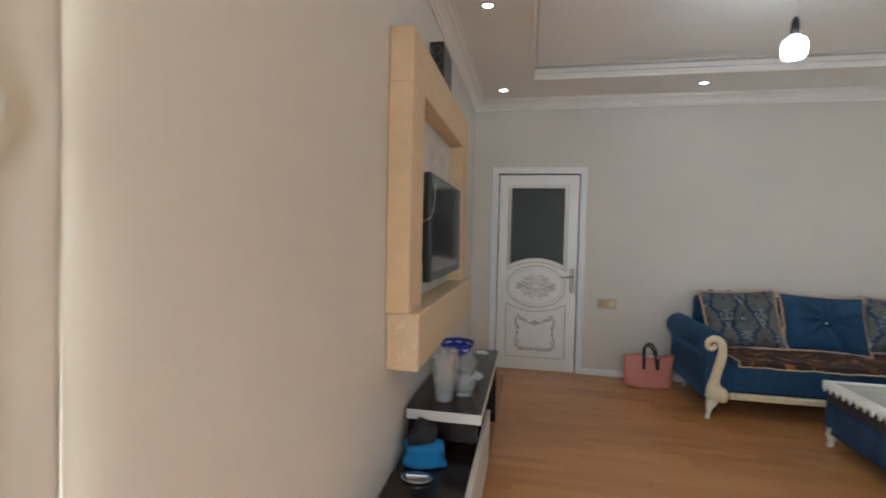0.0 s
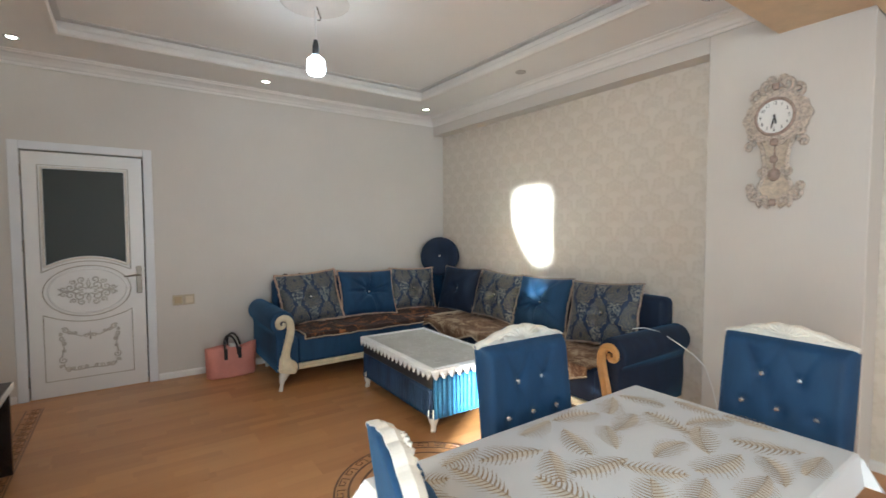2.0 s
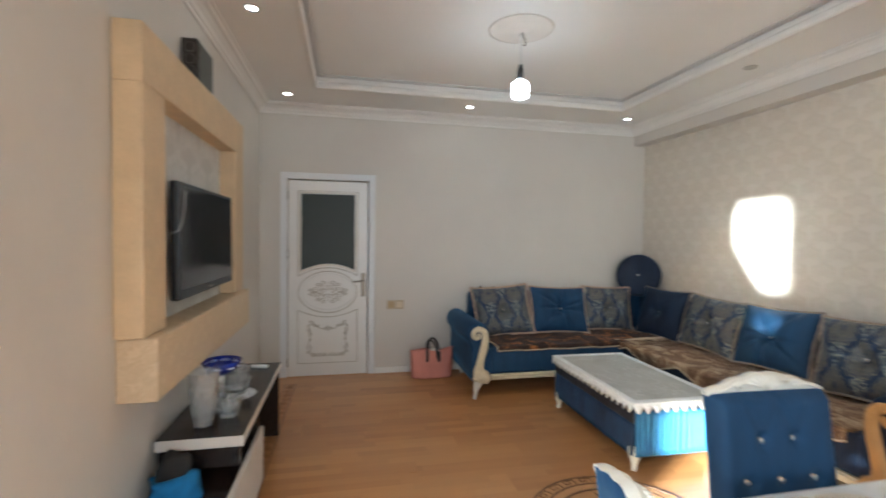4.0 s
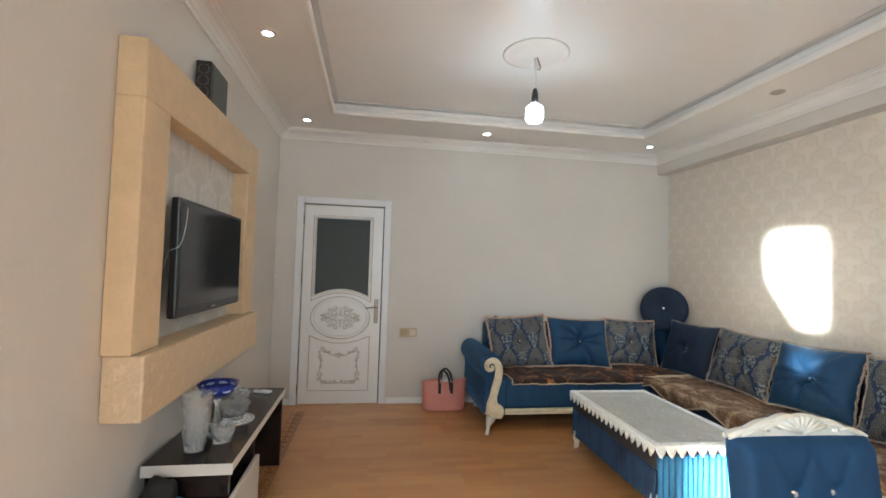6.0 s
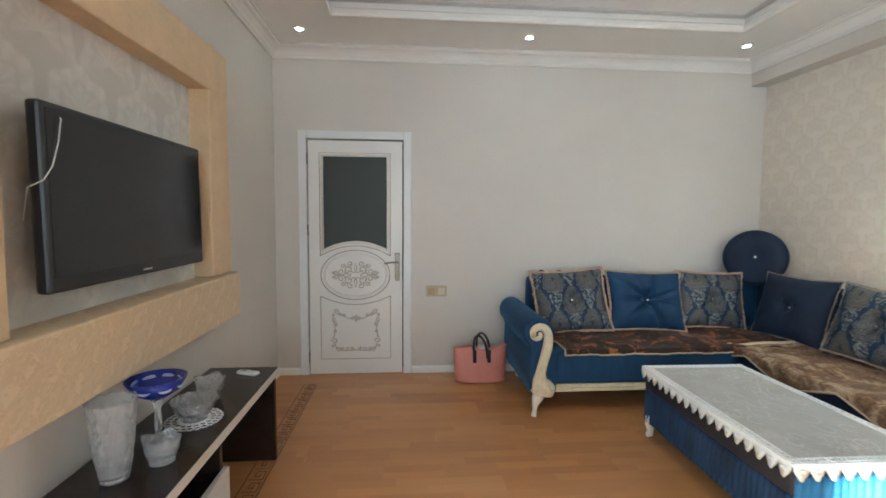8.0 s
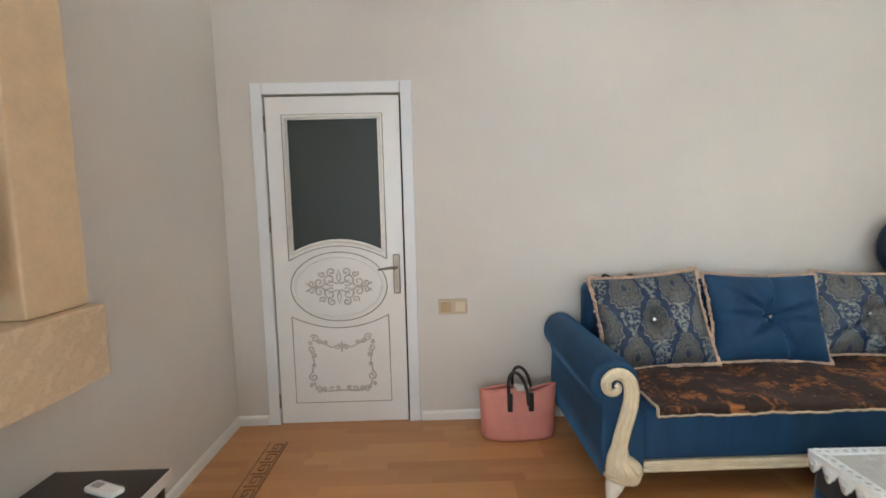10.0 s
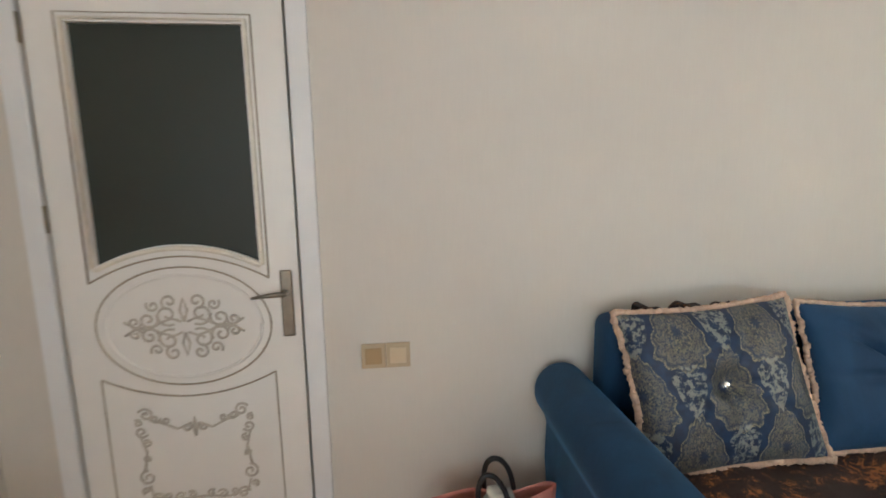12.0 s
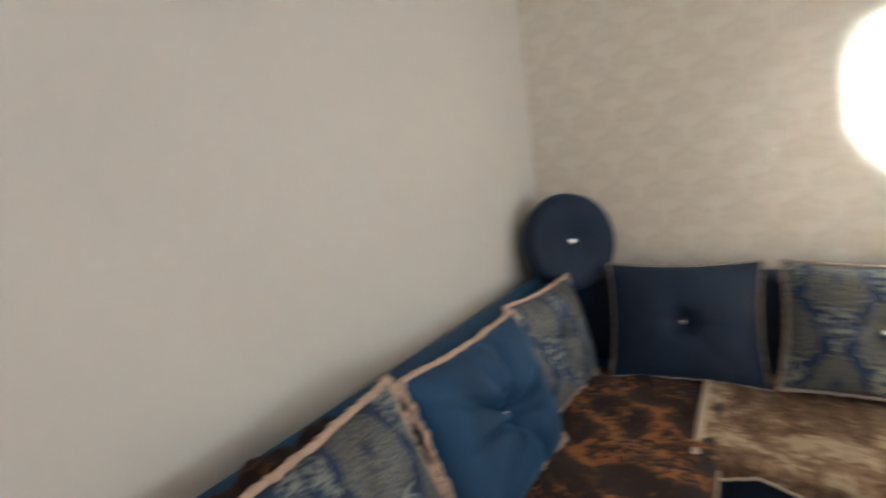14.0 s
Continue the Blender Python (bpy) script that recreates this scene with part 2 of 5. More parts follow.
def laminate(name, lo, mid, hi):
    """Orange-brown laminate board, long grain along its x; each board differs a little."""
    g = Nodes(name)
    o = g.coord()
    rnd = g.node("ShaderNodeObjectInfo").outputs["Random"]
    shift = g.node("ShaderNodeCombineXYZ")
    g.put(shift.inputs[0], g.math("MULTIPLY", rnd, 37.0))
    g.put(shift.inputs[1], g.math("MULTIPLY", rnd, 11.0))
    add = g.node("ShaderNodeVectorMath", operation="ADD")
    g.put(add.inputs[0], o)
    g.put(add.inputs[1], shift.outputs[0])
    p = add.outputs[0]
    grain = g.noise(g.scaled(p, (1.6, 22, 1)), 1.0, 3, 0.5, 0.1)
    fine = g.noise(g.scaled(p, (9, 260, 1)), 1.0, 3)
    both = g.math("MULTIPLY_ADD", fine, 0.22, g.math("MULTIPLY", grain, 0.78))
    col = g.ramp(both, [(0.12, lo), (0.5, mid), (0.88, hi)])
    tint = g.mix(g.math("MULTIPLY", rnd, 0.6), g.mix(0.62, col, mid), hi)
    odd = g.math("FRACT", g.math("MULTIPLY", rnd, 7.3))
    tint = g.mix(g.math("MULTIPLY", g.math("POWER", odd, 2.0), 0.35), tint, lo)
    x, y, _ = g.split(o)
    strip = g.math("FLOOR", g.math("DIVIDE", y, 0.064))
    stave = g.math("FLOOR", g.math("ADD", g.math("DIVIDE", x, 0.46), g.math("MULTIPLY_ADD", strip, 0.37, g.math("MULTIPLY", rnd, 9.0))))
    cell = g.node("ShaderNodeCombineXYZ")
    g.put(cell.inputs[0], stave)
    g.put(cell.inputs[1], strip)
    g.put(cell.inputs[2], g.math("MULTIPLY", rnd, 91.0))
    white = g.node("ShaderNodeTexWhiteNoise")
    g.put(white.inputs["Vector"], cell.outputs[0])
    pick = white.outputs["Value"]
    tint = g.mix(g.math("MULTIPLY", g.math("POWER", pick, 3.0), 0.30), tint, lo)
    tint = g.mix(g.math("MULTIPLY", g.math("POWER", g.math("SUBTRACT", 1.0, pick), 3.0), 0.32), tint, hi)
    g.bump(fine, 0.08, 0.0006)
    return g.set(Base_Color=tint, Roughness=g.math("MULTIPLY_ADD", grain, 0.05, 0.26))


def brocade(name):
    """Navy jacquard with staggered gold-olive drop medallions and silver lace sprigs."""
    g = Nodes(name)
    o = g.coord()
    x, y, z = g.split(o)
    wob = g.noise(o, 11, 2)
    u = g.math("MULTIPLY_ADD", wob, 0.012, x)
    v = g.math("MULTIPLY_ADD", wob, 0.012, z)
    PU, PV = 0.27, 0.38

    def repeat(a, p, shift):
        return g.math("ADD", g.math("FLOORED_MODULO", g.math("ADD", a, shift), p), -p / 2)

    def drop(du, dv, w, h, taper, lobes):
        """0 in the middle, 1 on the scalloped outline of a drop-shaped motif."""
        a, b = repeat(u, PU, du), repeat(v, PV, dv)
        wide = g.math("MULTIPLY_ADD", b, -taper, w)
        p, q = g.math("DIVIDE", a, g.math("MAXIMUM", wide, 0.012)), g.math("DIVIDE", b, h)
        r = g.math("SQRT", g.math("ADD", g.math("MULTIPLY", p, p), g.math("MULTIPLY", q, q)))
        ang = g.math("ARCTAN2", q, p)
        return g.math("MULTIPLY_ADD", g.math("SINE", g.math("MULTIPLY", ang, lobes)), 0.05, r)

    big = g.math("MINIMUM", drop(0.0, 0.0, 0.082, 0.135, 0.34, 13.0), drop(PU / 2, PV / 2, 0.082, 0.135, 0.34, 13.0))
    sprig = g.math("MINIMUM", drop(0.0, PV / 2, 0.044, 0.085, -0.34, 9.0), drop(PU / 2, 0.0, 0.044, 0.085, -0.34, 9.0))
    speck = g.noise(o, 190, 3, 0.7)
    tangle = g.noise(o, 58, 4, 0.65)
    k = lambda c: (c, c, c)
    gold = g.ramp(g.math("MULTIPLY_ADD", tangle, 0.14, big), [(0.20, k(0.10)), (0.30, k(0.85)), (0.40, k(0.25)), (0.52, k(0.75)), (0.62, k(0.45)), (0.82, k(0.60)), (0.90, k(0.10)), (0.97, k(1.0)), (1.08, k(0.9)), (1.12, k(0.0))])
    gold = g.math("MULTIPLY", gold, g.ramp(speck, [(0.40, k(0.12)), (0.56, k(1.0))]))
    silver = g.ramp(sprig, [(0.94, k(1.0)), (1.0, k(0.0))])
    silver = g.math("MULTIPLY", silver, g.ramp(tangle, [(0.46, k(0.0)), (0.55, k(0.85))]))
    ground = g.ramp(g.noise(o, 30, 3), [(0.3, (0.004, 0.014, 0.042)), (0.7, (0.009, 0.034, 0.095))])
    col = g.mix(silver, g.mix(gold, ground, (0.27, 0.24, 0.15)), (0.26, 0.27, 0.24))
    g.bump(g.math("ADD", gold, g.noise(o, 400, 2)), 0.3, 0.0015)
    return g.set(Base_Color=col, Roughness=g.math("MULTIPLY_ADD", gold, -0.12, 0.48), Specular_IOR_Level=0.45)


def fur(name, a, b, c, scale, lo=0.42, hi=0.56):
    """Woven plush throw: leafy sprays of one colour on a ground of another, with a crushed pile."""
    g = Nodes(name)
    o = g.coord()
    big = g.noise(o, scale, 2, 0.5, 1.4)
    leafy = g.noise(o, scale * 4.5, 3, 0.6, 1.8)
    fine = g.noise(o, 170, 3, 0.7)
    s = g.math("MULTIPLY_ADD", leafy, 0.42, g.math("MULTIPLY_ADD", fine, 0.10, g.math("MULTIPLY", big, 0.48)))
    col = g.ramp(s, [(lo, a), ((lo + hi) / 2, b), (hi, c)])
    crush = g.noise(o, 16, 3)
    g.bump(g.math("MULTIPLY_ADD", fine, 0.5, g.math("MULTIPLY_ADD", crush, 1.5, g.noise(o, 420, 2))), 0.6, 0.004)
    return g.set(Base_Color=col, Roughness=0.85, Sheen_Weight=0.05, Sheen_Roughness=0.4)


def embroidered(name, ground, thread):
    """Grey cloth with paler satin-stitch sprays and a close weave."""
    g = Nodes(name)
    o = g.coord()
    spray = g.noise(g.scaled(o, (1.0, 0.8, 1.0)), 14.0, 2, 0.5, 2.4)
    line = g.ramp(g.math("ABSOLUTE", g.math("SUBTRACT", spray, 0.5)), [(0.015, (1, 1, 1)), (0.05, (0, 0, 0))])
    stitch = g.math("MULTIPLY", line, g.ramp(g.noise(o, 3.2, 1), [(0.44, (0, 0, 0)), (0.58, (1, 1, 1))]))
    weave = g.noise(o, 240, 3, 0.7)
    soft = g.noise(o, 5, 3)
    base = g.ramp(g.math("MULTIPLY_ADD", weave, 0.4, g.math("MULTIPLY", soft, 0.6)), [(0.3, tuple(c * 0.86 for c in ground)), (0.7, tuple(c * 1.08 for c in ground))])
    col = g.mix(g.math("MULTIPLY", stitch, 0.65), base, thread)
    g.bump(g.math("MULTIPLY_ADD", weave, 0.35, stitch), 0.5, 0.002)
    return g.set(Base_Color=col, Roughness=g.math("MULTIPLY_ADD", stitch, -0.2, 0.75))


def cut_glass(name, color, relief, clear=0.86):
    g = Nodes(name)
    o = g.coord()
    vor = g.node("ShaderNodeTexVoronoi", feature="DISTANCE_TO_EDGE")
    g.put(vor.inputs["Vector"], o)
    vor.inputs["Scale"].default_value = relief
    g.bump(vor.outputs[0], 0.22, 0.004)
    return g.set(Base_Color=color, Roughness=0.05, Transmission_Weight=clear, IOR=1.5)


def sheer(name, color, passing):
    """Thin woven curtain cloth that lets a little daylight through."""
    g = Nodes(name)
    o = g.coord()
    weave = g.noise(g.scaled(o, (300, 300, 300)), 1.0, 2)
    col = g.ramp(g.noise(o, 4, 3), [(0.3, tuple(c * 0.93 for c in color)), (0.7, color)])
    g.bump(weave, 0.2, 0.001)
    g.set(Base_Color=col, Roughness=0.9)
    back = g.node("ShaderNodeBsdfTranslucent")
    g.put(back.inputs["Color"], col)
    both = g.node("ShaderNodeMixShader")
    both.inputs[0].default_value = passing
    g.put(both.inputs[1], g.b.outputs[0])
    g.put(both.inputs[2], back.outputs[0])
    g.put(g.t.nodes["Material Output"].inputs["Surface"], both.outputs[0])
    return g.m


def glowing(name, color, strength):
    g = Nodes(name)
    return g.set(Base_Color=(0.8, 0.8, 0.8), Emission_Color=color, Emission_Strength=strength, Roughness=0.4)


WALL = wall_paint("embossed_wallpaper", (0.64, 0.595, 0.54))
DAMASK = wallpaper("damask_wallpaper", (0.72, 0.655, 0.57), (0.52, 0.45, 0.36), 0.43, 0.21, 0.25, 0.03)
NICHE_PAPER = wallpaper("niche_wallpaper", (0.60, 0.57, 0.52), (0.76, 0.73, 0.68), 0.60, 0.33, 0.40)
TAN = plain("tan_textured_paint", (0.66, 0.49, 0.30), 0.55, vary=0.10, scale=9, grain=70, bump=0.5)
TAN_SHELF = wallpaper("tan_leaf_wallpaper", (0.70, 0.55, 0.37), (0.50, 0.35, 0.20), 0.55, 0.15, 0.12, 0.12)
CEILING = plain("ceiling_satin_paint", (0.80, 0.775, 0.74), 0.38, vary=0.03, scale=1.5)
PLASTER = plain("white_plaster", (0.80, 0.77, 0.73), 0.5, vary=0.04, scale=3)
WHITE = plain("white_door_paint", (0.80, 0.78, 0.75), 0.32, vary=0.03, scale=4, bump=0.05)
CASING = plain("white_casing_paint", (0.76, 0.76, 0.765), 0.4, vary=0.03, scale=4, bump=0.05)
GROOVE = plain("antique_gold_groove", (0.36, 0.31, 0.24), 0.5, vary=0.15, scale=30)
DOOR_GLASS = plain("dark_frosted_glass", (0.026, 0.032, 0.024), 0.48, vary=0.12, scale=2.0, bump=0.04)
FLOOR = laminate("laminate_board", (0.29, 0.120, 0.040), (0.49, 0.226, 0.078), (0.62, 0.325, 0.130))
JOINT = plain("dark_board_joint", (0.18, 0.08, 0.030), 0.7)
INLAY_DARK = plain("dark_inlay", (0.13, 0.055, 0.022), 0.35, vary=0.2, scale=20)
INLAY_LIGHT = plain("light_inlay", (0.52, 0.27, 0.11), 0.33, vary=0.12, scale=20)
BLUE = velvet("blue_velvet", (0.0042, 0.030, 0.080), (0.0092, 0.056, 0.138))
# Own colour of two cushions; on the sofa's east wing, blue with shade.
BLUE_DEEP_AND_SHADED = velvet("deep_and_shaded_blue_velvet", (0.0016, 0.008, 0.026), (0.0038, 0.018, 0.052))
# Shaded copy of the skirt's satin; its pale streaks paint highlights.
SATIN_SHADED = velvet("shaded_blue_satin", (0.003, 0.012, 0.038), (0.013, 0.045, 0.115))
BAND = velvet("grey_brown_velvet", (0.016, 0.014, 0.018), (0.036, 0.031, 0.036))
# Sunlit copy of the skirt's satin, sunlight put into the colour.
SATIN_SUNLIT = velvet("sunlit_blue_satin", (0.012, 0.085, 0.20), (0.05, 0.22, 0.42))
BORDER_INK = plain("brown_border_print", (0.22, 0.10, 0.042), 0.35, vary=0.2, scale=20)
BROCADE = brocade("navy_gold_brocade")
FRINGE = plain("peach_fringe", (0.52, 0.36, 0.27), 0.9, vary=0.25, scale=40, bump=0.8)
FRINGE_GREY = plain("taupe_fringe", (0.36, 0.29, 0.24), 0.9, vary=0.25, scale=40, bump=0.8)
FUR_DARK = fur("brown_plush", (0.026, 0.011, 0.007), (0.085, 0.032, 0.012), (0.33, 0.120, 0.030), 5.0, 0.50, 0.58)
FUR_LIGHT = fur("tan_plush", (0.115, 0.058, 0.028), (0.24, 0.140, 0.075), (0.52, 0.40, 0.26), 4.0, 0.40, 0.60)
CREAM = plain("cream_lacquered_wood", (0.70, 0.60, 0.42), 0.38, vary=0.14, scale=18, bump=0.3)
OAK = plain("golden_wood", (0.50, 0.27, 0.09), 0.4, vary=0.2, scale=14)
IVORY = plain("ivory_carved_paint", (0.76, 0.71, 0.62), 0.45, vary=0.10, scale=25, bump=0.4)
GEM = plain("crystal_button", (0.82, 0.84, 0.86), 0.08, 0.9, vary=0.1, scale=90)
LACE = plain("white_lace", (0.83, 0.84, 0.85), 0.8, vary=0.06, scale=30, bump=0.5)
CLOTH = embroidered("grey_white_embroidered_cloth", (0.50, 0.505, 0.49), (0.68, 0.69, 0.68))
STITCH = plain("pale_silk_stitch", (0.58, 0.59, 0.58), 0.5, vary=0.1, scale=30)
OILCLOTH = plain("white_oilcloth", (0.66, 0.68, 0.70), 0.35, vary=0.04, scale=5)
LEAF_INK = plain("beige_leaf_print", (0.34, 0.25, 0.15), 0.4, vary=0.25, scale=14)
LEAF_PALE = plain("pale_leaf_print", (0.66, 0.62, 0.55), 0.4, vary=0.10, scale=14)
WENGE = plain("dark_wenge_laminate", (0.022, 0.014, 0.011), 0.22, vary=0.35, scale=8)
STRIP = plain("white_edge_strip", (0.66, 0.62, 0.57), 0.4, vary=0.05)
BLACK = plain("black_plastic", (0.012, 0.012, 0.013), 0.35, vary=0.1)
SCREEN = plain("glossy_screen", (0.006, 0.006, 0.007), 0.13, vary=0.05, bump=0.0)
CRYSTAL = cut_glass("cut_crystal", (0.93, 0.95, 0.96), 42)
COBALT = cut_glass("cobalt_cut_glass", (0.03, 0.06, 0.50), 38, 0.55)
BRASS = plain("aged_brass", (0.27, 0.235, 0.19), 0.35, 0.8, vary=0.15, scale=30)
GOLD_PLATE = plain("gold_plastic", (0.46, 0.37, 0.25), 0.4, 0.1, vary=0.08)
PINK = plain("salmon_faux_leather", (0.62, 0.24, 0.19), 0.55, vary=0.10, scale=10, grain=90, bump=0.4)
BLACK_LEATHER = plain("black_strap_leather", (0.014, 0.013, 0.014), 0.45)
PVC = plain("white_pvc", (0.80, 0.81, 0.82), 0.35, vary=0.02)
CURTAIN = plain("ivory_curtain", (0.66, 0.62, 0.55), 0.85, vary=0.06, scale=4)
SHEER = sheer("ivory_sheer_cloth", (0.66, 0.62, 0.54), 0.04)
CABLE = plain("white_cable_plastic", (0.72, 0.71, 0.69), 0.45)
BULB = glowing("lit_bulb", (0.95, 0.97, 1.0), 2.2)
SPOT = glowing("lit_spot", (1.0, 0.93, 0.82), 4)
SPOT_OFF = plain("unlit_spot_glass", (0.45, 0.42, 0.38), 0.3)
SILVER = plain("silver_metal", (0.62, 0.62, 0.62), 0.22, 0.95)
CLOTH_BLUE = plain("bright_blue_knit", (0.02, 0.17, 0.40), 0.85, vary=0.2, scale=25, bump=0.7)
DARK_CLOTH = plain("charcoal_cloth", (0.02, 0.018, 0.017), 0.85, vary=0.2, scale=25, bump=0.7)
DIAL = plain("white_clock_dial", (0.80, 0.79, 0.76), 0.35, vary=0.02)
CLOCK_BODY = plain("antique_ivory_resin", (0.52, 0.44, 0.36), 0.45, vary=0.55, scale=60, bump=0.8)
CLOCK_GOLD = plain("bronzed_resin", (0.34, 0.25, 0.20), 0.45, 0.0, vary=0.4, scale=40, bump=0.6)
BOOK_DARK = plain("carved_dark_wood", (0.028, 0.022, 0.018), 0.4, vary=0.5, scale=60, bump=0.8)
BOOK_PALE = plain("pale_ornament", (0.09, 0.08, 0.065), 0.5, vary=0.3, scale=60)
g = Nodes("window_glass")
GLASS = g.set(Base_Color=(1, 1, 1), Roughness=0.0, Transmission_Weight=1.0, IOR=1.02)

# ---- the room ----
X0, X1, XA = -0.61, 3.55, 3.70          # west wall, beam face, alcove back
Y0, Y1 = -5.6, 4.28                     # south wall, north wall
ZC, ZR = 2.75, 2.85                     # ceiling band, recessed field
DX0, DX1, DZ = -0.345, 0.462, 2.012     # door opening


def wall_with_hole(axis, at, thick, a0, a1, z0, z1, h0, h1, g0, g1):
    """A wall across axis ('x' or 'y') from at to at + thick, with one opening h0..h1, g0..g1."""
    lo, hi = min(at, at + thick), max(at, at + thick)
    mk = (lambda p, q, r, s: box(lo, hi, p, q, r, s)) if axis == "x" else (lambda p, q, r, s: box(p, q, lo, hi, r, s))
    parts = [mk(a0, h0, z0, z1), mk(h1, a1, z0, z1), mk(h0, h1, g1, z1)]
    if g0 > z0:
        parts.append(mk(h0, h1, z0, g0))
    return join(*parts)


floor = structure("floor", box(X0 - 0.3, 4.1, Y0 - 0.2, Y1 + 0.2, -0.12, -0.006), JOINT, "orange-brown laminate floor of long boards", "floor")
structure("wall_north", wall_with_hole("y", Y1, 0.18, X0 - 0.3, 3.9, 0, 3.0, DX0, DX1, -0.001, DZ), WALL, "plain beige embossed wallpaper wall with a door", "wall")
structure("wall_west", wall_with_hole("x", X0, -0.3, Y0, Y1 - 0.001, 0, 3.0, -1.25, 0.034, 0.10, 2.57), WALL, "plain beige wallpaper wall with a window opening", "wall")
# The south wall is unseen, set far back to balance the fill light.
structure("wall_south", wall_with_hole("y", Y0, -0.2, X0 - 0.3, 4.1, 0, 3.0, 0.3, 2.7, 0.85, 2.45), WALL, "unseen plain beige wall with an added window", "wall")
structure("wall_east", box(XA, XA + 0.2, 0.965, Y1 - 0.001, 0, 3.0), DAMASK, "recessed wall in faint golden damask wallpaper", "wall")
structure("wall_east_beam", box(X1, XA + 0.19, 0.961, Y1 - 0.002, 2.545, 2.98), WALL, "beige beam above the papered recess", "beam")
structure("wall_east_pilaster", box(X1, XA + 0.2, 0.135, 0.96, 0, 2.985, 0.006), WALL, "beige wall pier carrying the clock", "pier")
structure("wall_southeast", box(3.79, 3.99, Y0, 0.134, 0, 3.0), DAMASK, "damask wallpaper wall beyond the pier", "wall")

# Ceiling: a band round a raised field, and a lower tan soffit to the south.
RX0, RX1, RY0, RY1 = -0.06, 2.99, 1.0, 3.66
structure("ceiling", join(
    box(X0 - 0.3, RX0, 0.57, Y1 + 0.18, ZC, 3.05), box(RX1, XA + 0.2, 0.57, Y1 + 0.18, ZC, 3.05),
    box(RX0, RX1, RY1, Y1 + 0.18, ZC, 3.05), box(RX0, RX1, 0.57, RY0, ZC, 3.05),
    box(RX0, RX1, RY0, RY1, ZR, 3.05)), CEILING, "off-white satin ceiling with a raised middle field", "ceiling")
structure("ceiling_soffit", join(box(X0 - 0.3, 3.79, 0.128, 0.568, 2.54, 3.04), box(X0 - 0.3, 4.0, Y0, 0.128, 2.52, 3.04)), TAN, "tan painted lowered beam and soffit", "beam")
COVE = [(0, 2.655), (0.012, 2.655), (0.014, 2.675), (0.024, 2.680), (0.034, 2.700), (0.058, 2.722), (0.082, 2.730), (0.086, 2.742), (0.105, 2.744), (0.105, 2.7505), (0, 2.7505)]
structure("trim_cornice", sweep(COVE, [(X1 - 0.001, 0.57), (X1 - 0.001, Y1 - 0.001), (X0 + 0.001, Y1 - 0.001), (X0 + 0.001, 0.57)]), PLASTER, "white moulded plaster cornice", "cornice")
LIP = [(-0.002, 2.742), (0.030, 2.738), (0.040, 2.752), (0.036, 2.785), (0.018, 2.800), (0.014, 2.830), (-0.002, 2.832)]
structure("trim_recess", sweep(LIP, [(RX0, RY0), (RX1, RY0), (RX1, RY1), (RX0, RY1)], True), PLASTER, "white moulding round the raised ceiling field", "moulding")
# Thin grey strip that paints the shaded gap above the recess moulding.
structure("trim_recess_shade_line", sweep([(0.0, 2.842), (0.052, 2.842), (0.052, 2.8505), (0.0, 2.8505)], [(RX0 + 0.01, RY0 + 0.01), (RX1 - 0.01, RY0 + 0.01), (RX1 - 0.01, RY1 - 0.01), (RX0 + 0.01, RY1 - 0.01)], True), plain("grey_shadow_strip", (0.62, 0.60, 0.58), 0.5), "grey strip drawn as the shade line along the raised ceiling field", "moulding")
SKIRT = [(0, 0.0), (0.014, 0.0), (0.014, 0.045), (0.009, 0.055), (0.004, 0.06), (0, 0.06)]
structure("baseboard", join(
    sweep(SKIRT, [(XA, Y1), (DX1 + 0.075, Y1)]), sweep(SKIRT, [(DX0 - 0.075, Y1), (X0, Y1), (X0, Y0), (3.79, Y0), (3.79, 0.134)]),
    sweep(SKIRT, [(X1, 0.135), (X1, 0.96)])), WHITE, "low white painted baseboard", "baseboard")

# ---- window on the west; an added curtain over its southern part cuts the sun ----
win = thing("window_1", "white framed window with a deep plastered reveal", "window", (-0.8, -0.6, 0.12), kind="structure")
# The unseen north post is widened to keep sun off the reveal.
for y0, y1, z0, z1 in ((-1.25, 0.034, 0.10, 0.15), (-1.25, 0.034, 2.52, 2.57), (-1.25, -1.20, 0.15, 2.52), (-0.168, 0.034, 0.15, 2.52), (-0.66, -0.61, 0.15, 2.52)):
    part("window_frame", box(-0.88, -0.82, y0, y1, z0, z1, 0.004), PVC, win)
for y0, y1 in ((-1.2, -0.66), (-0.61, -0.168)):
    pane = part("pane", box(-0.853, -0.847, y0, y1, 0.15, 2.52), GLASS, win)
    pane.visible_shadow = False
structure("window_reveal", join(box(X0 - 0.29, X0 + 0.004, 0.0342, 0.0378, 0.10, 2.57)), PLASTER, "white plastered window reveal", "window reveal")


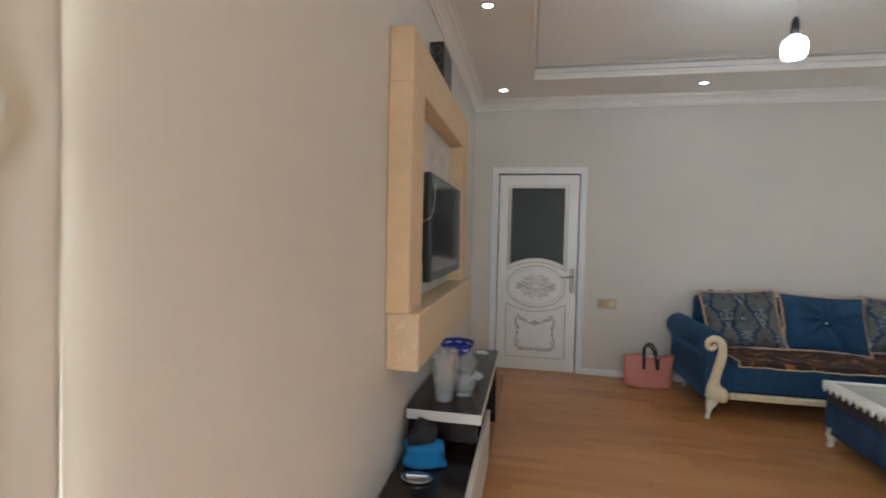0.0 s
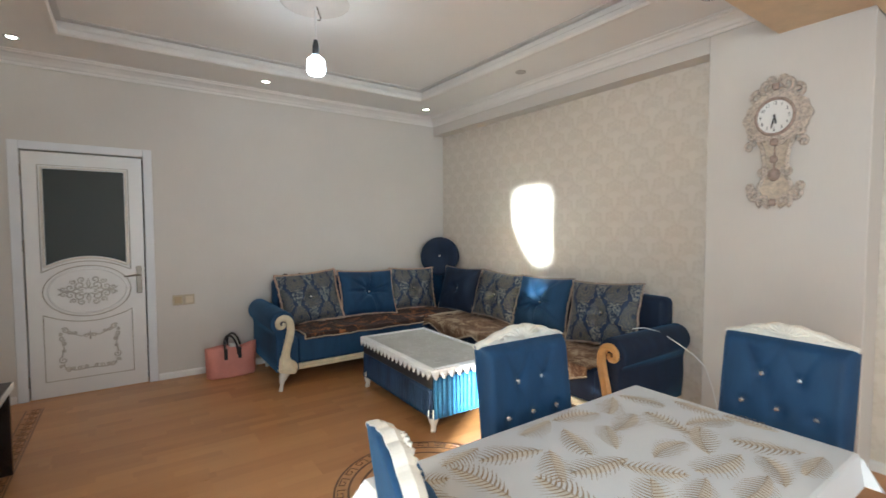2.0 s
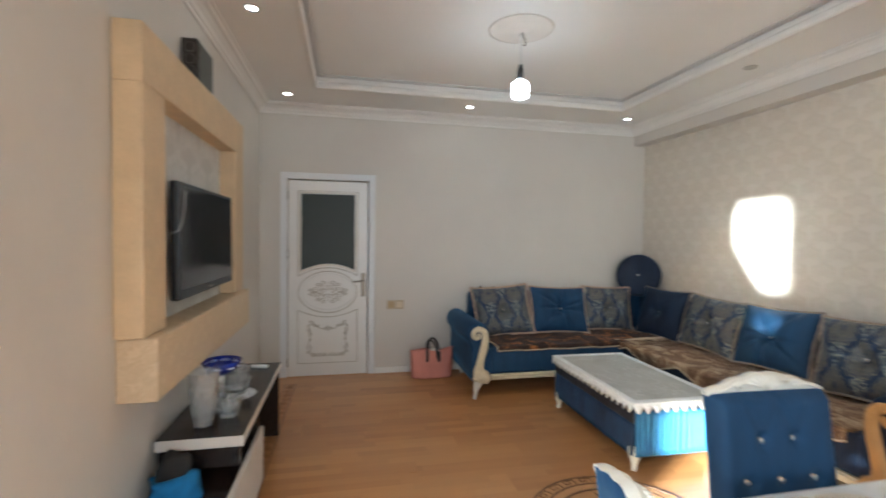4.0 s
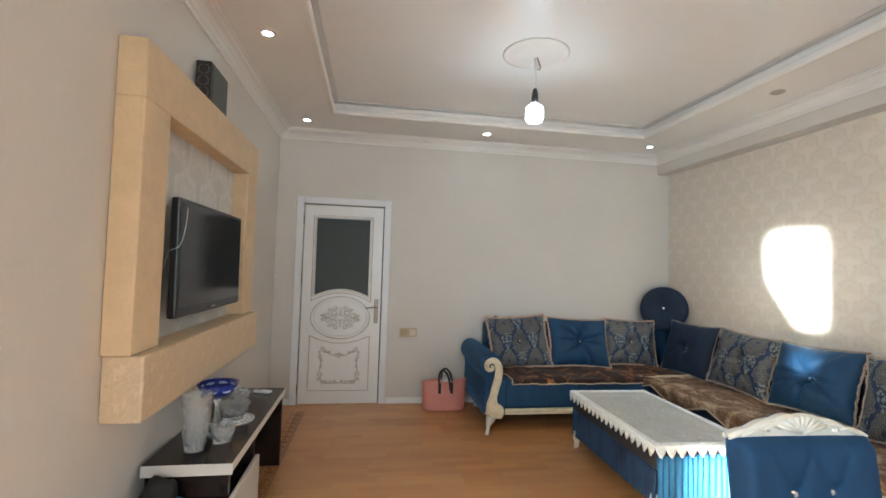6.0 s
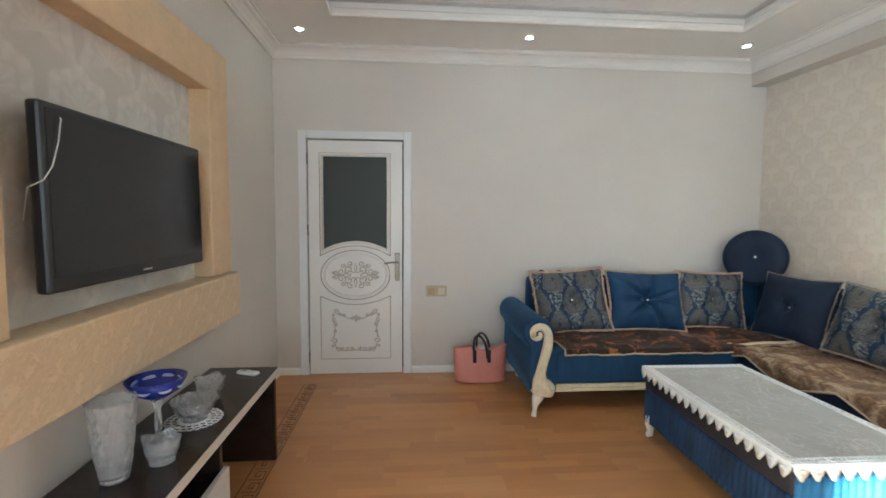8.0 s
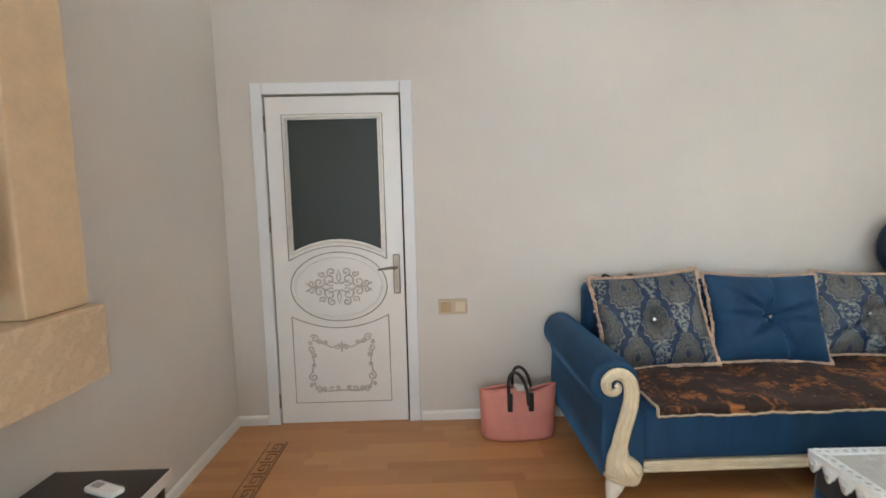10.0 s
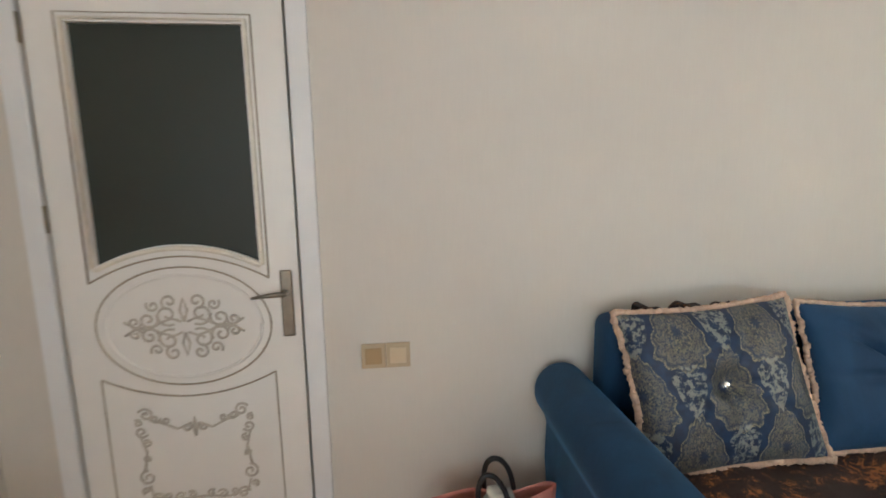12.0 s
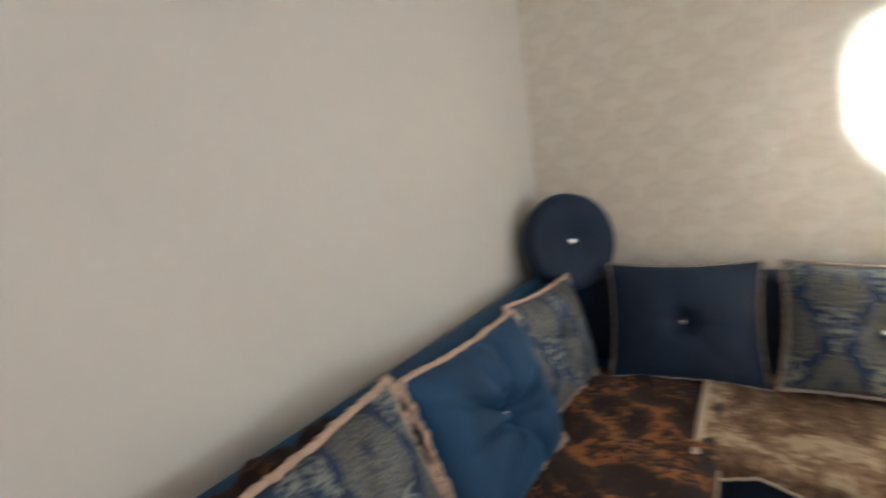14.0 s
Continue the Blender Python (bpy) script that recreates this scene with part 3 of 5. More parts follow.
def curtain_panel(name, x, y0, y1, z0, z1, label, along="y", edge=None, amp=0.028):
    """A hanging curtain in soft folds; edge(z) draws its free end in towards y1."""
    def at(u, v):
        z = z0 + (z1 - z0) * v
        a = edge(z) if edge else y0
        w = amp * math.sin(u * (y1 - y0) * 55) * (0.6 + 0.4 * v) + 0.3 * amp * math.sin(u * 31 + v * 4)
        p = a + (y1 - a) * u
        return Vector((x + w, p, z)) if along == "y" else Vector((p, x + w, z))
    th = thing(name, label, "curtain", (x, y0, z0) if along == "y" else (y0, x, z0))
    part("cloth", sheet(at, int((y1 - y0) * 110), 60 if edge else 12, (0.003, 0, 0) if along == "y" else (0, 0.003, 0)), SHEER, th, "", True)
    rod = [(x, y0 - 0.1, z1 + 0.01), (x, y1 + 0.05, z1 + 0.01)] if along == "y" else [(y0 - 0.1, x, z1 + 0.01), (y1 + 0.05, x, z1 + 0.01)]
    part("curtain_rod", tube(rod, 0.012), BRASS, th)


def drawn_edge(z):
    """Gathered at the jamb above, falling aslant to the middle of the window below, with a narrow gap half way: an
    outline made up to mask the sun to its patch on the wall and its spot on a cushion.
    """
    k = min(1.0, max(0.0, (2.16 - z) / 0.38))
    low = min(1.0, max(0.0, (1.785 - z) / 0.02))
    gap = 0.335 * math.exp(-((z - 1.505) / 0.055) ** 2)
    return -0.006 - 0.275 * k - 0.33 * low + gap


# Unseen: added only to bound the sun's beam on its south side.
curtain_panel("curtain", -0.74, -1.20, -0.54, 0.96, 2.53, "unseen ivory curtain added to cut the sun beam at the window")
# Its slanted free edge and gap are made up to shape the sun.
curtain_panel("curtain", -0.585, -0.60, 0.008, 0.87, 2.56, "ivory curtain at the window jamb, cut aslant to shape the sun patch", edge=drawn_edge, amp=0.014)
# Added, unseen window: gives the south fill light a place.
win2 = thing("window_2", "added unseen wide white framed window with ivory sheer", "window", (1.5, -5.7, 0.85), kind="structure")
for x0, x1, z0, z1 in ((0.3, 2.7, 0.85, 0.9), (0.3, 2.7, 2.4, 2.45), (0.3, 0.35, 0.9, 2.4), (2.65, 2.7, 0.9, 2.4), (1.475, 1.525, 0.9, 2.4)):
    part("window_frame", box(x0, x1, -5.74, -5.68, z0, z1, 0.004), PVC, win2)
for x0, x1 in ((0.35, 1.475), (1.525, 2.65)):
    part("pane", box(x0, x1, -5.713, -5.707, 0.9, 2.4), GLASS, win2)
# Added sheer that blocks direct sun through the added window.
curtain_panel("sheer_curtain_added", -5.56, 0.2, 2.8, 0.4, 2.49, "added ivory sheer that keeps the sun out of the wide window", "x")

# ---- door ----
# Added black board: stops the sky from shining through the door's gaps.
structure("door_backing", box(-0.75, 0.85, Y1 + 0.185, Y1 + 0.22, -0.1, 2.4), BLACK, "unseen black board that keeps sky light out of the door gaps", "wall")
door = thing("door_1", "closed white panelled door with dark frosted glass and gilt carving", "door", (0.06, Y1, 0), kind="structure")
CAS = 0.068
for bmx in (box(DX0 - CAS, DX0 - 0.001, Y1 - 0.016, Y1 + 0.17, 0, DZ + CAS, 0.004), box(DX1 + 0.001, DX1 + CAS, Y1 - 0.016, Y1 + 0.17, 0, DZ + CAS, 0.004), box(DX0, DX1, Y1 - 0.0155, Y1 + 0.17, DZ + 0.001, DZ + CAS - 0.001, 0.004)):
    part("casing", bmx, CASING, door)
LX0, LX1, YF = -0.335, 0.452, Y1 - 0.004    # leaf, its face
GX0, GX1, GZ0, GZ1 = -0.212, 0.320, 1.088, 1.868


def arch_z(x):
    """The lower edge of the glass rises in a bow to its middle."""
    t = (x - (GX0 + GX1) / 2) / ((GX1 - GX0) / 2)
    return GZ0 + 0.068 * (1 - t * t)


N = 14
xs = [GX0 + (GX1 - GX0) * i / N for i in range(N + 1)]
low_panel = box(LX0, LX1, YF, YF + 0.04, 0.006, 1.0)
mid = bmesh.new()
for i in range(N):
    a, b = xs[i], xs[i + 1]
    quad = [(a, 1.0), (b, 1.0), (b, arch_z(b)), (a, arch_z(a))]
    fr = [mid.verts.new((x, YF, z)) for x, z in quad]
    bk = [mid.verts.new((x, YF + 0.04, z)) for x, z in quad]
    mid.faces.new(fr)
    mid.faces.new(bk[::-1])
    for k in range(4):
        mid.faces.new((fr[k], fr[(k + 1) % 4], bk[(k + 1) % 4], bk[k]))
bmesh.ops.remove_doubles(mid, verts=mid.verts, dist=1e-5)
bmesh.ops.recalc_face_normals(mid, faces=mid.faces)
leaf_ob = part("door_leaf", join(low_panel, mid, box(LX0, GX0, YF, YF + 0.04, 1.0, 2.0), box(GX1, LX1, YF, YF + 0.04, 1.0, 2.0), box(GX0, GX1, YF, YF + 0.04, GZ1, 2.0)), WHITE, door, "white painted door leaf")
part("glass", box(GX0 - 0.01, GX1 + 0.01, YF + 0.016, YF + 0.024, 1.05, GZ1 + 0.01), DOOR_GLASS, door, "dark green-grey frosted glass")


def carved(name, rows, r, mat):
    """Raised or gilt lines on the door's face; rows of (x, z) polylines."""
    bms = [tube([(x, YF - 0.0005, z) for x, z in row], r, 6) for row in rows]
    return part(name, join(*bms), mat, leaf_ob, "", True)


gl = [(GX0 - 0.012, 1.08), (GX0 - 0.012, GZ1 + 0.012), (GX1 + 0.012, GZ1 + 0.012), (GX1 + 0.012, 1.08)]
carved("glazing_bead", [gl + [(x, arch_z(x) - 0.012) for x in xs[::-1]] + [gl[0]]], 0.009, IVORY)
bow = lambda x, z, rise: z + rise * (1 - ((x - 0.054) / 0.296) ** 2)
oval = lambda rx, rz, n=48: [(0.054 + rx * math.cos(2 * math.pi * i / n), 0.865 + rz * math.sin(2 * math.pi * i / n)) for i in range(n + 1)]
px = [-0.242 + 0.592 * i / 20 for i in range(21)]
lines = [[(-0.242, 1.03), (-0.242, 1.897), (0.35, 1.897), (0.35, 1.03)], [(-0.242, 1.03)] + [(x, bow(x, 1.03, 0.085)) for x in px], oval(0.293, 0.213),
         [(px[-1], 0.684), (0.352, 0.135), (-0.242, 0.135), (-0.242, 0.684)] + [(x, 0.684 - 0.075 * (1 - ((x - 0.054) / 0.296) ** 2)) for x in px]]
carved("gilt_line", lines, 0.0035, GROOVE)
carved("raised_oval", [oval(0.262, 0.185)], 0.006, WHITE)


def curl(cx, cz, r, start, turns, sx=1, n=22):
    """A scroll that winds in to its centre."""
    return [(cx + sx * (r * (1 - 0.85 * i / n)) * math.cos(start + turns * 2 * math.pi * i / n), cz + (r * (1 - 0.85 * i / n)) * math.sin(start + turns * 2 * math.pi * i / n)) for i in range(n + 1)]


orn = []
for sx in (1, -1):
    for sz in (1, -1):
        c = lambda dx, dz, r, st, tu: [(x, 0.865 + sz * (z - 0.865)) for x, z in curl(0.054 + sx * dx, 0.865 + dz, r, st, tu, sx)]
        orn += [c(0.055, 0.045, 0.040, 4.2, 1.3), c(0.120, 0.030, 0.034, 2.6, 1.4), c(0.165, 0.022, 0.022, 3.4, 1.3), c(0.045, 0.092, 0.028, 5.0, 1.2), c(0.100, 0.080, 0.022, 0.6, -1.2)]
        orn.append([(0.054 + sx * t * 0.20, 0.865 + sz * (0.012 + 0.02 * math.sin(t * 7))) for t in (0.05, 0.2, 0.4, 0.6, 0.8, 1.0)])
    orn.append([(0.054, 0.865 + sx * 0.02), (0.054 + 0.012, 0.865 + sx * 0.06), (0.054, 0.865 + sx * 0.105), (0.054 - 0.012, 0.865 + sx * 0.06), (0.054, 0.865 + sx * 0.02)])
    gx = lambda d: 0.054 + sx * d
    orn += [curl(gx(0.165), 0.545, 0.026, 0.5, 1.4, sx), curl(gx(0.185), 0.480, 0.022, 3.6, 1.3, sx), curl(gx(0.180), 0.300, 0.030, 1.6, -1.4, sx), curl(gx(0.150), 0.215, 0.024, 0.2, 1.3, sx), curl(gx(0.075), 0.215, 0.020, 2.6, -1.2, sx), curl(gx(0.030), 0.490, 0.018, 2.0, 1.2, sx)]
    orn.append([(gx(0.155), 0.525), (gx(0.11), 0.510), (gx(0.06), 0.485), (gx(0.012), 0.505)])
    orn.append([(gx(0.190), 0.465), (gx(0.175), 0.40), (gx(0.188), 0.33)])
    orn.append([(gx(0.178), 0.27), (gx(0.168), 0.225), (gx(0.10), 0.205), (gx(0.0), 0.212)])
    orn += [curl(gx(0.135), 0.528, 0.017, 3.0, 1.2, sx), curl(gx(0.100), 0.520, 0.015, 0.2, -1.2, sx), curl(gx(0.172), 0.435, 0.015, 1.2, 1.2, sx), curl(gx(0.178), 0.375, 0.013, 4.0, -1.2, sx), curl(gx(0.115), 0.222, 0.016, 4.4, 1.2, sx), curl(gx(0.035), 0.222, 0.016, 0.8, 1.2, sx), curl(gx(0.195), 0.515, 0.014, 1.0, 1.2, sx), curl(gx(0.192), 0.250, 0.014, 5.0, 1.2, sx)]
orn.append([(0.054, 0.455), (0.060, 0.49), (0.054, 0.53), (0.048, 0.49), (0.054, 0.455)])
carved("scroll_carving", orn, 0.0048, plain("carving_wash", (0.50, 0.46, 0.40), 0.5, vary=0.2, scale=40))
part("handle_plate", box(0.388, 0.430, YF - 0.010, YF - 0.0005, 0.815, 1.056, 0.006), BRASS, door, "aged brass handle plate")
part("handle_lever", tube([(0.409, YF - 0.008, 0.978), (0.409, YF - 0.05, 0.978), (0.385, YF - 0.055, 0.980), (0.335, YF - 0.052, 0.974), (0.300, YF - 0.046, 0.968)], [0.009, 0.009, 0.009, 0.007, 0.005]), BRASS, door, "", True)
for z in (1.846, 1.251, 0.153):
    part("hinge", tube([(LX0 - 0.006, YF - 0.008, z - 0.045), (LX0 - 0.006, YF - 0.008, z + 0.045)], 0.006), BRASS, door, "", True)
part("threshold", box(DX0, DX1, YF, YF + 0.15, -0.004, 0.005), OAK, door)

# ---- switch plates ----
for cx, inner in ((0.703, (0.38, 0.27, 0.14)), (0.793, (0.60, 0.50, 0.35))):
    sw = thing("wall_switch", "gold plastic double switch plate on the wall", "switch", (cx, Y1, 0.722), "switch plates")
    part("plate", box(cx - 0.0445, cx + 0.0445, Y1 - 0.010, Y1 - 0.0005, 0.675, 0.770, 0.003), GOLD_PLATE, sw)
    part("rocker", box(cx - 0.030, cx + 0.030, Y1 - 0.014, Y1 - 0.0095, 0.692, 0.753, 0.002), plain("gold_rocker", inner, 0.3, 0.2), sw)

# ---- framed television niche on the west wall ----
XFr, XLo = -0.505, -0.465
niche = thing("tv_niche_frame", "tan plastered frame with a projecting papered ledge", "wall frame", (X0, 2.2, 0.8))
part("frame", join(box(X0 + 0.001, XFr, 1.37, 3.035, 2.005, 2.23, 0.006), box(X0 + 0.001, XFr, 1.37, 1.59, 1.047, 2.006, 0.006), box(X0 + 0.001, XFr, 2.80, 3.035, 1.047, 2.006, 0.006)), TAN, niche, "tan textured plaster")
part("ledge", box(X0 + 0.001, XLo, 1.385, 3.05, 0.80, 1.045, 0.008), TAN_SHELF, niche, "tan ledge in faint leaf wallpaper")
part("back_panel", box(X0 + 0.0008, X0 + 0.006, 1.58, 2.81, 1.04, 2.01), NICHE_PAPER, niche, "grey and white damask paper")
tv = thing("television", "black flat television on the wall, switched off", "television", (X0, 2.18, 1.15))
part("casing", moved(box(-0.040, 0.0, -0.475, 0.475, -0.278, 0.262, 0.010), pose(-0.494, 2.18, 1.42, 0, -0.5, 0)), BLACK, tv)
part("back_shell", moved(box(-0.085, -0.041, -0.33, 0.33, -0.19, 0.17, 0.02), pose(-0.494, 2.18, 1.42, 0, -0.5, 0)), BLACK, tv)
part("screen", moved(box(-0.001, 0.0015, -0.455, 0.455, -0.232, 0.244), pose(-0.494, 2.18, 1.42, 0, -0.5, 0)), SCREEN, tv, "glossy black screen")
part("maker_mark", moved(box(0.0, 0.0016, -0.03, 0.03, -0.262, -0.254), pose(-0.494, 2.18, 1.42, 0, -0.5, 0)), SILVER, tv)
part("bracket", box(X0 + 0.006, -0.57, 2.05, 2.31, 1.30, 1.52, 0.004), BLACK, tv)
part("cable", tube([(-0.53, 1.80, 1.672), (-0.490, 1.775, 1.640), (-0.486, 1.755, 1.57), (-0.487, 1.730, 1.50), (-0.492, 1.702, 1.46), (-0.53, 1.697, 1.44), (-0.56, 1.715, 1.35)], 0.0013), CABLE, tv, "", True)
case = thing("carved_case", "small dark carved wooden folding case standing open", "ornament", (-0.56, 2.2, 2.23))
lidp = part("cover", box(-0.598, -0.520, 2.060, 2.078, 2.2305, 2.450, 0.003), BOOK_DARK, case, "carved ornament panel")
for z in (2.285, 2.345, 2.405):
    for s in (-1, 1):
        part("ornament", tube([(-0.559 + s * (0.004 + 0.022 * math.sin(t)), 2.0585, z - 0.024 * math.cos(t)) for t in [0.25 * k for k in range(13)]], 0.0035, 6), BOOK_PALE, lidp)
part("cover", box(-0.538, -0.519, 2.084, 2.325, 2.2305, 2.446, 0.003), plain("dark_grey_green_board", (0.060, 0.066, 0.060), 0.45, vary=0.4, scale=40), case, "dark grey-green board")
part("cover", box(-0.565, -0.545, 2.082, 2.315, 2.2305, 2.440, 0.003), BOOK_DARK, case)

# ---- television stand ----
stand = thing("tv_stand", "dark wenge television stand with white edges", "tv stand", (-0.4, 2.1, 0))
part("top", box(-0.595, -0.226, 1.70, 2.938, 0.482, 0.519, 0.002), WENGE, stand, "dark glossy top")
part("edge_strip", box(-0.2262, -0.2225, 1.70, 2.938, 0.482, 0.518), STRIP, stand, "white edge strip")
part("edge_strip", box(-0.594, -0.2225, 1.6965, 1.6998, 0.470, 0.518), STRIP, stand, "white edge strip")
part("end_panel", box(-0.585, -0.235, 2.885, 2.915, 0.0, 0.4815, 0.002), WENGE, stand)
part("divider", box(-0.585, -0.25, 1.745, 1.775, 0.355, 0.4815, 0.002), WENGE, stand)
part("back_panel", box(-0.598, -0.588, 1.75, 2.885, 0.355, 0.481), WENGE, stand)
part("lower_cabinet", box(-0.595, -0.245, 1.02, 2.215, 0.03, 0.300, 0.002), WENGE, stand)
part("plinth", box(-0.57, -0.27, 1.06, 2.18, 0.0, 0.0295), WENGE, stand)
part("divider", box(-0.585, -0.25, 2.19, 2.214, 0.3005, 0.481, 0.002), WENGE, stand)
part("drawer_front", box(-0.2445, -0.222, 1.025, 2.212, 0.045, 0.352, 0.003), STRIP, stand, "white drawer front")


def bowl_profile(r0, r1, h, wall=0.006, foot=0.01):
    outer = [(0, 0), (r0, 0), (r0 * 1.02, foot), (r0 + (r1 - r0) * 0.6, h * 0.45), (r1, h)]
    inner = [(r1 - wall, h - 0.001), (r0 + (r1 - r0) * 0.55 - wall, h * 0.47), (r0 * 0.8, foot + 0.008), (0, foot + 0.007)]
    return outer + inner


def fluted(bm, n, depth, z0):
    for v in bm.verts:
        if v.co.z > z0:
            a = math.atan2(v.co.y, v.co.x)
            k = 1 + depth * math.cos(n * a) * min(1, (v.co.z - z0) / 0.05)
            v.co.x *= k
            v.co.y *= k
            v.co.z += 0.006 * math.cos(n * a) * min(1, (v.co.z - z0) / 0.05)
    return bm


ST = 0.5195
def diamond_cut(profile, n, rows, depth, z0, z1, seg=72):
    """A turned glass whose outer wall carries crossed cuts between z0 and z1; the profile runs up the outside and down the inside."""
    top = max(range(len(profile)), key=lambda i: profile[i][1])
    fine = []
    for i, (p, q) in enumerate(zip(profile, profile[1:])):
        k = max(1, int(abs(q[1] - p[1]) / 0.005)) if i < top else 1
        fine += [(p[0] + (q[0] - p[0]) * j / k, p[1] + (q[1] - p[1]) * j / k) for j in range(k)]
    fine.append(profile[-1])
    rim = profile[top][1]
    bm = lathe(fine, seg)
    wall_ = lambda z: next((a[0] + (b[0] - a[0]) * (z - a[1]) / (b[1] - a[1]) for a, b in zip(profile[:top], profile[1:top + 1]) if b[1] > a[1] and a[1] <= z <= b[1]), 0)
    for v in bm.verts:
        r, z = math.hypot(v.co.x, v.co.y), v.co.z
        if z0 < z < min(z1, rim - 0.001) and r > 0.02 and abs(r - wall_(z)) < 0.0015:
            a, h = math.atan2(v.co.y, v.co.x), (z - z0) / (z1 - z0) * rows * math.pi
            cut = min(abs(math.sin(n * a / 2 + h)), abs(math.sin(n * a / 2 - h)))
            star = 0.5 + 0.5 * math.cos(n * a)
            k = 1 - depth / r * (1 - min(1.0, cut * 2.2)) - 0.25 * depth / r * star
            v.co.x *= k
            v.co.y *= k
    return bm


vase = fluted(diamond_cut([(0, 0), (0.038, 0), (0.043, 0.008), (0.052, 0.06), (0.060, 0.13), (0.066, 0.20), (0.071, 0.255), (0.066, 0.254), (0.060, 0.20), (0.053, 0.13), (0.044, 0.06), (0.034, 0.022), (0, 0.020)], 12, 3, 0.0045, 0.012, 0.225), 12, 0.03, 0.225)
vs = thing("crystal_vase", "tall clear cut crystal vase on the dark stand", "vase", (-0.436, 1.85, ST))
part("body", moved(vase, pose(-0.436, 1.85, ST + 0.008)), CRYSTAL, vs)
part("foot", moved(lathe([(0, 0), (0.037, 0), (0.040, 0.003), (0.038, 0.0078), (0, 0.0078)], 36), pose(-0.436, 1.85, ST)), CRYSTAL, vs, "thick star-cut foot")
gob = thing("footed_bowl", "cobalt blue cut glass bowl on a clear stem", "bowl", (-0.405, 2.05, ST))
part("bowl", moved(lathe([(0, 0.185), (0.03, 0.187), (0.075, 0.215), (0.100, 0.262), (0.096, 0.262), (0.071, 0.222), (0.03, 0.196), (0, 0.194)], 32), pose(-0.405, 2.05, ST)), COBALT, gob, "cobalt blue cut glass", True)
for k in range(8):
    m8 = pose(-0.405, 2.05, ST, 0, 0, 45 * k) @ Matrix.Translation((0.080, 0, 0.2385)) @ pose(0, 0, 0, 0, -28, 0)
    part("cut_oval", moved(lathe([(0, -0.0012), (0.016, -0.0008), (0.016, 0.0008), (0, 0.0012)], 14, 0.95, 1.45), m8 @ pose(0, 0, 0, 0, 90, 0)), plain("frosted_cut", (0.50, 0.56, 0.78), 0.3) if k == 0 else bpy.data.materials["frosted_cut"], gob)
part("stem", moved(lathe([(0, 0), (0.048, 0), (0.050, 0.006), (0.018, 0.018), (0.011, 0.05), (0.013, 0.09), (0.010, 0.14), (0.016, 0.17), (0.024, 0.1845), (0, 0.1848)], 20), pose(-0.405, 2.05, ST)), CRYSTAL, gob, "clear glass stem", True)
solid("crystal_dish", moved(fluted(diamond_cut(bowl_profile(0.040, 0.060, 0.085), 10, 2, 0.004, 0.012, 0.075), 4, 0.10, 0.03), pose(-0.345, 1.955, ST)), CRYSTAL, "small clear crystal dish on the dark stand", "dish")
loops = [lathe([(0, 0.0003), (0.060, 0.0003), (0.060, 0.004), (0, 0.004)], 32)]
for rr_, nn_, sz_ in ((0.072, 18, 0.0125), (0.096, 24, 0.0130)):
    for k in range(nn_):
        a = 2 * math.pi * k / nn_
        loops.append(tube([(rr_ * math.cos(a) + sz_ * math.cos(b), rr_ * math.sin(a) + sz_ * math.sin(b), 0.0022) for b in [2 * math.pi * j / 10 for j in range(10)]], 0.0022, 5, True))
solid("lace_doily", moved(join(*loops), pose(-0.385, 2.28, ST)), LACE, "round white crocheted doily", "doily")
solid("crystal_bowl", moved(fluted(diamond_cut(bowl_profile(0.050, 0.088, 0.085), 14, 2, 0.004, 0.012, 0.080), 14, 0.025, 0.06), pose(-0.385, 2.28, ST + 0.005)), CRYSTAL, "round clear cut crystal bowl on a doily", "bowl")
solid("crystal_cup", moved(fluted(diamond_cut(bowl_profile(0.040, 0.062, 0.10), 10, 2, 0.004, 0.012, 0.09), 4, 0.12, 0.03), pose(-0.412, 2.50, ST)), CRYSTAL, "clear crystal sugar bowl with wavy rim", "bowl")
rem = thing("remote_control", "small white remote control", "remote control", (-0.352, 2.82, ST))
part("body", moved(box(-0.022, 0.022, -0.06, 0.06, 0, 0.018, 0.006), pose(-0.352, 2.82, ST, 0, 0, 68)), PVC, rem)
part("button", moved(box(-0.012, 0.012, 0.01, 0.045, 0.0175, 0.0195, 0.001), pose(-0.352, 2.82, ST, 0, 0, 68)), SILVER, rem)
pouch = thing("knitted_pouch", "bright blue knitted pouch with a dark cloth in it", "pouch", (-0.49, 1.61, 0.3))


def lump(rx, ry, rz, seed, k=0.12):
    bm = bmesh.new()
    bmesh.ops.create_icosphere(bm, subdivisions=3, radius=1)
    for v in bm.verts:
        n = v.co.copy()
        d = 1 + k * noise.noise(n * 1.7 + Vector((seed, 0, 0)))
        e = Vector([math.copysign(abs(c) ** 0.55, c) for c in n]) * d
        v.co = Vector((e.x * rx, e.y * ry, max(0, e.z + 0.95) * rz))
    return bm


part("bag", moved(lump(0.105, 0.060, 0.050, 3, 0.4), pose(-0.485, 1.61, 0.3005, 0, 0, 8)), CLOTH_BLUE, pouch, "", True)
part("folded_cloth", moved(lump(0.06, 0.035, 0.075, 5, 0.3), pose(-0.505, 1.63, 0.345, 0, 12, 8)), DARK_CLOTH, pouch, "", True)
ash = thing("metal_tray", "small oval silver tray on the lower shelf", "tray", (-0.48, 1.465, 0.3))
part("tray", moved(lathe([(0, 0), (0.055, 0), (0.07, 0.012), (0.066, 0.013), (0.052, 0.004), (0, 0.004)], 28, 1.0, 0.7), pose(-0.48, 1.465, 0.3005)), SILVER, ash, "", True)
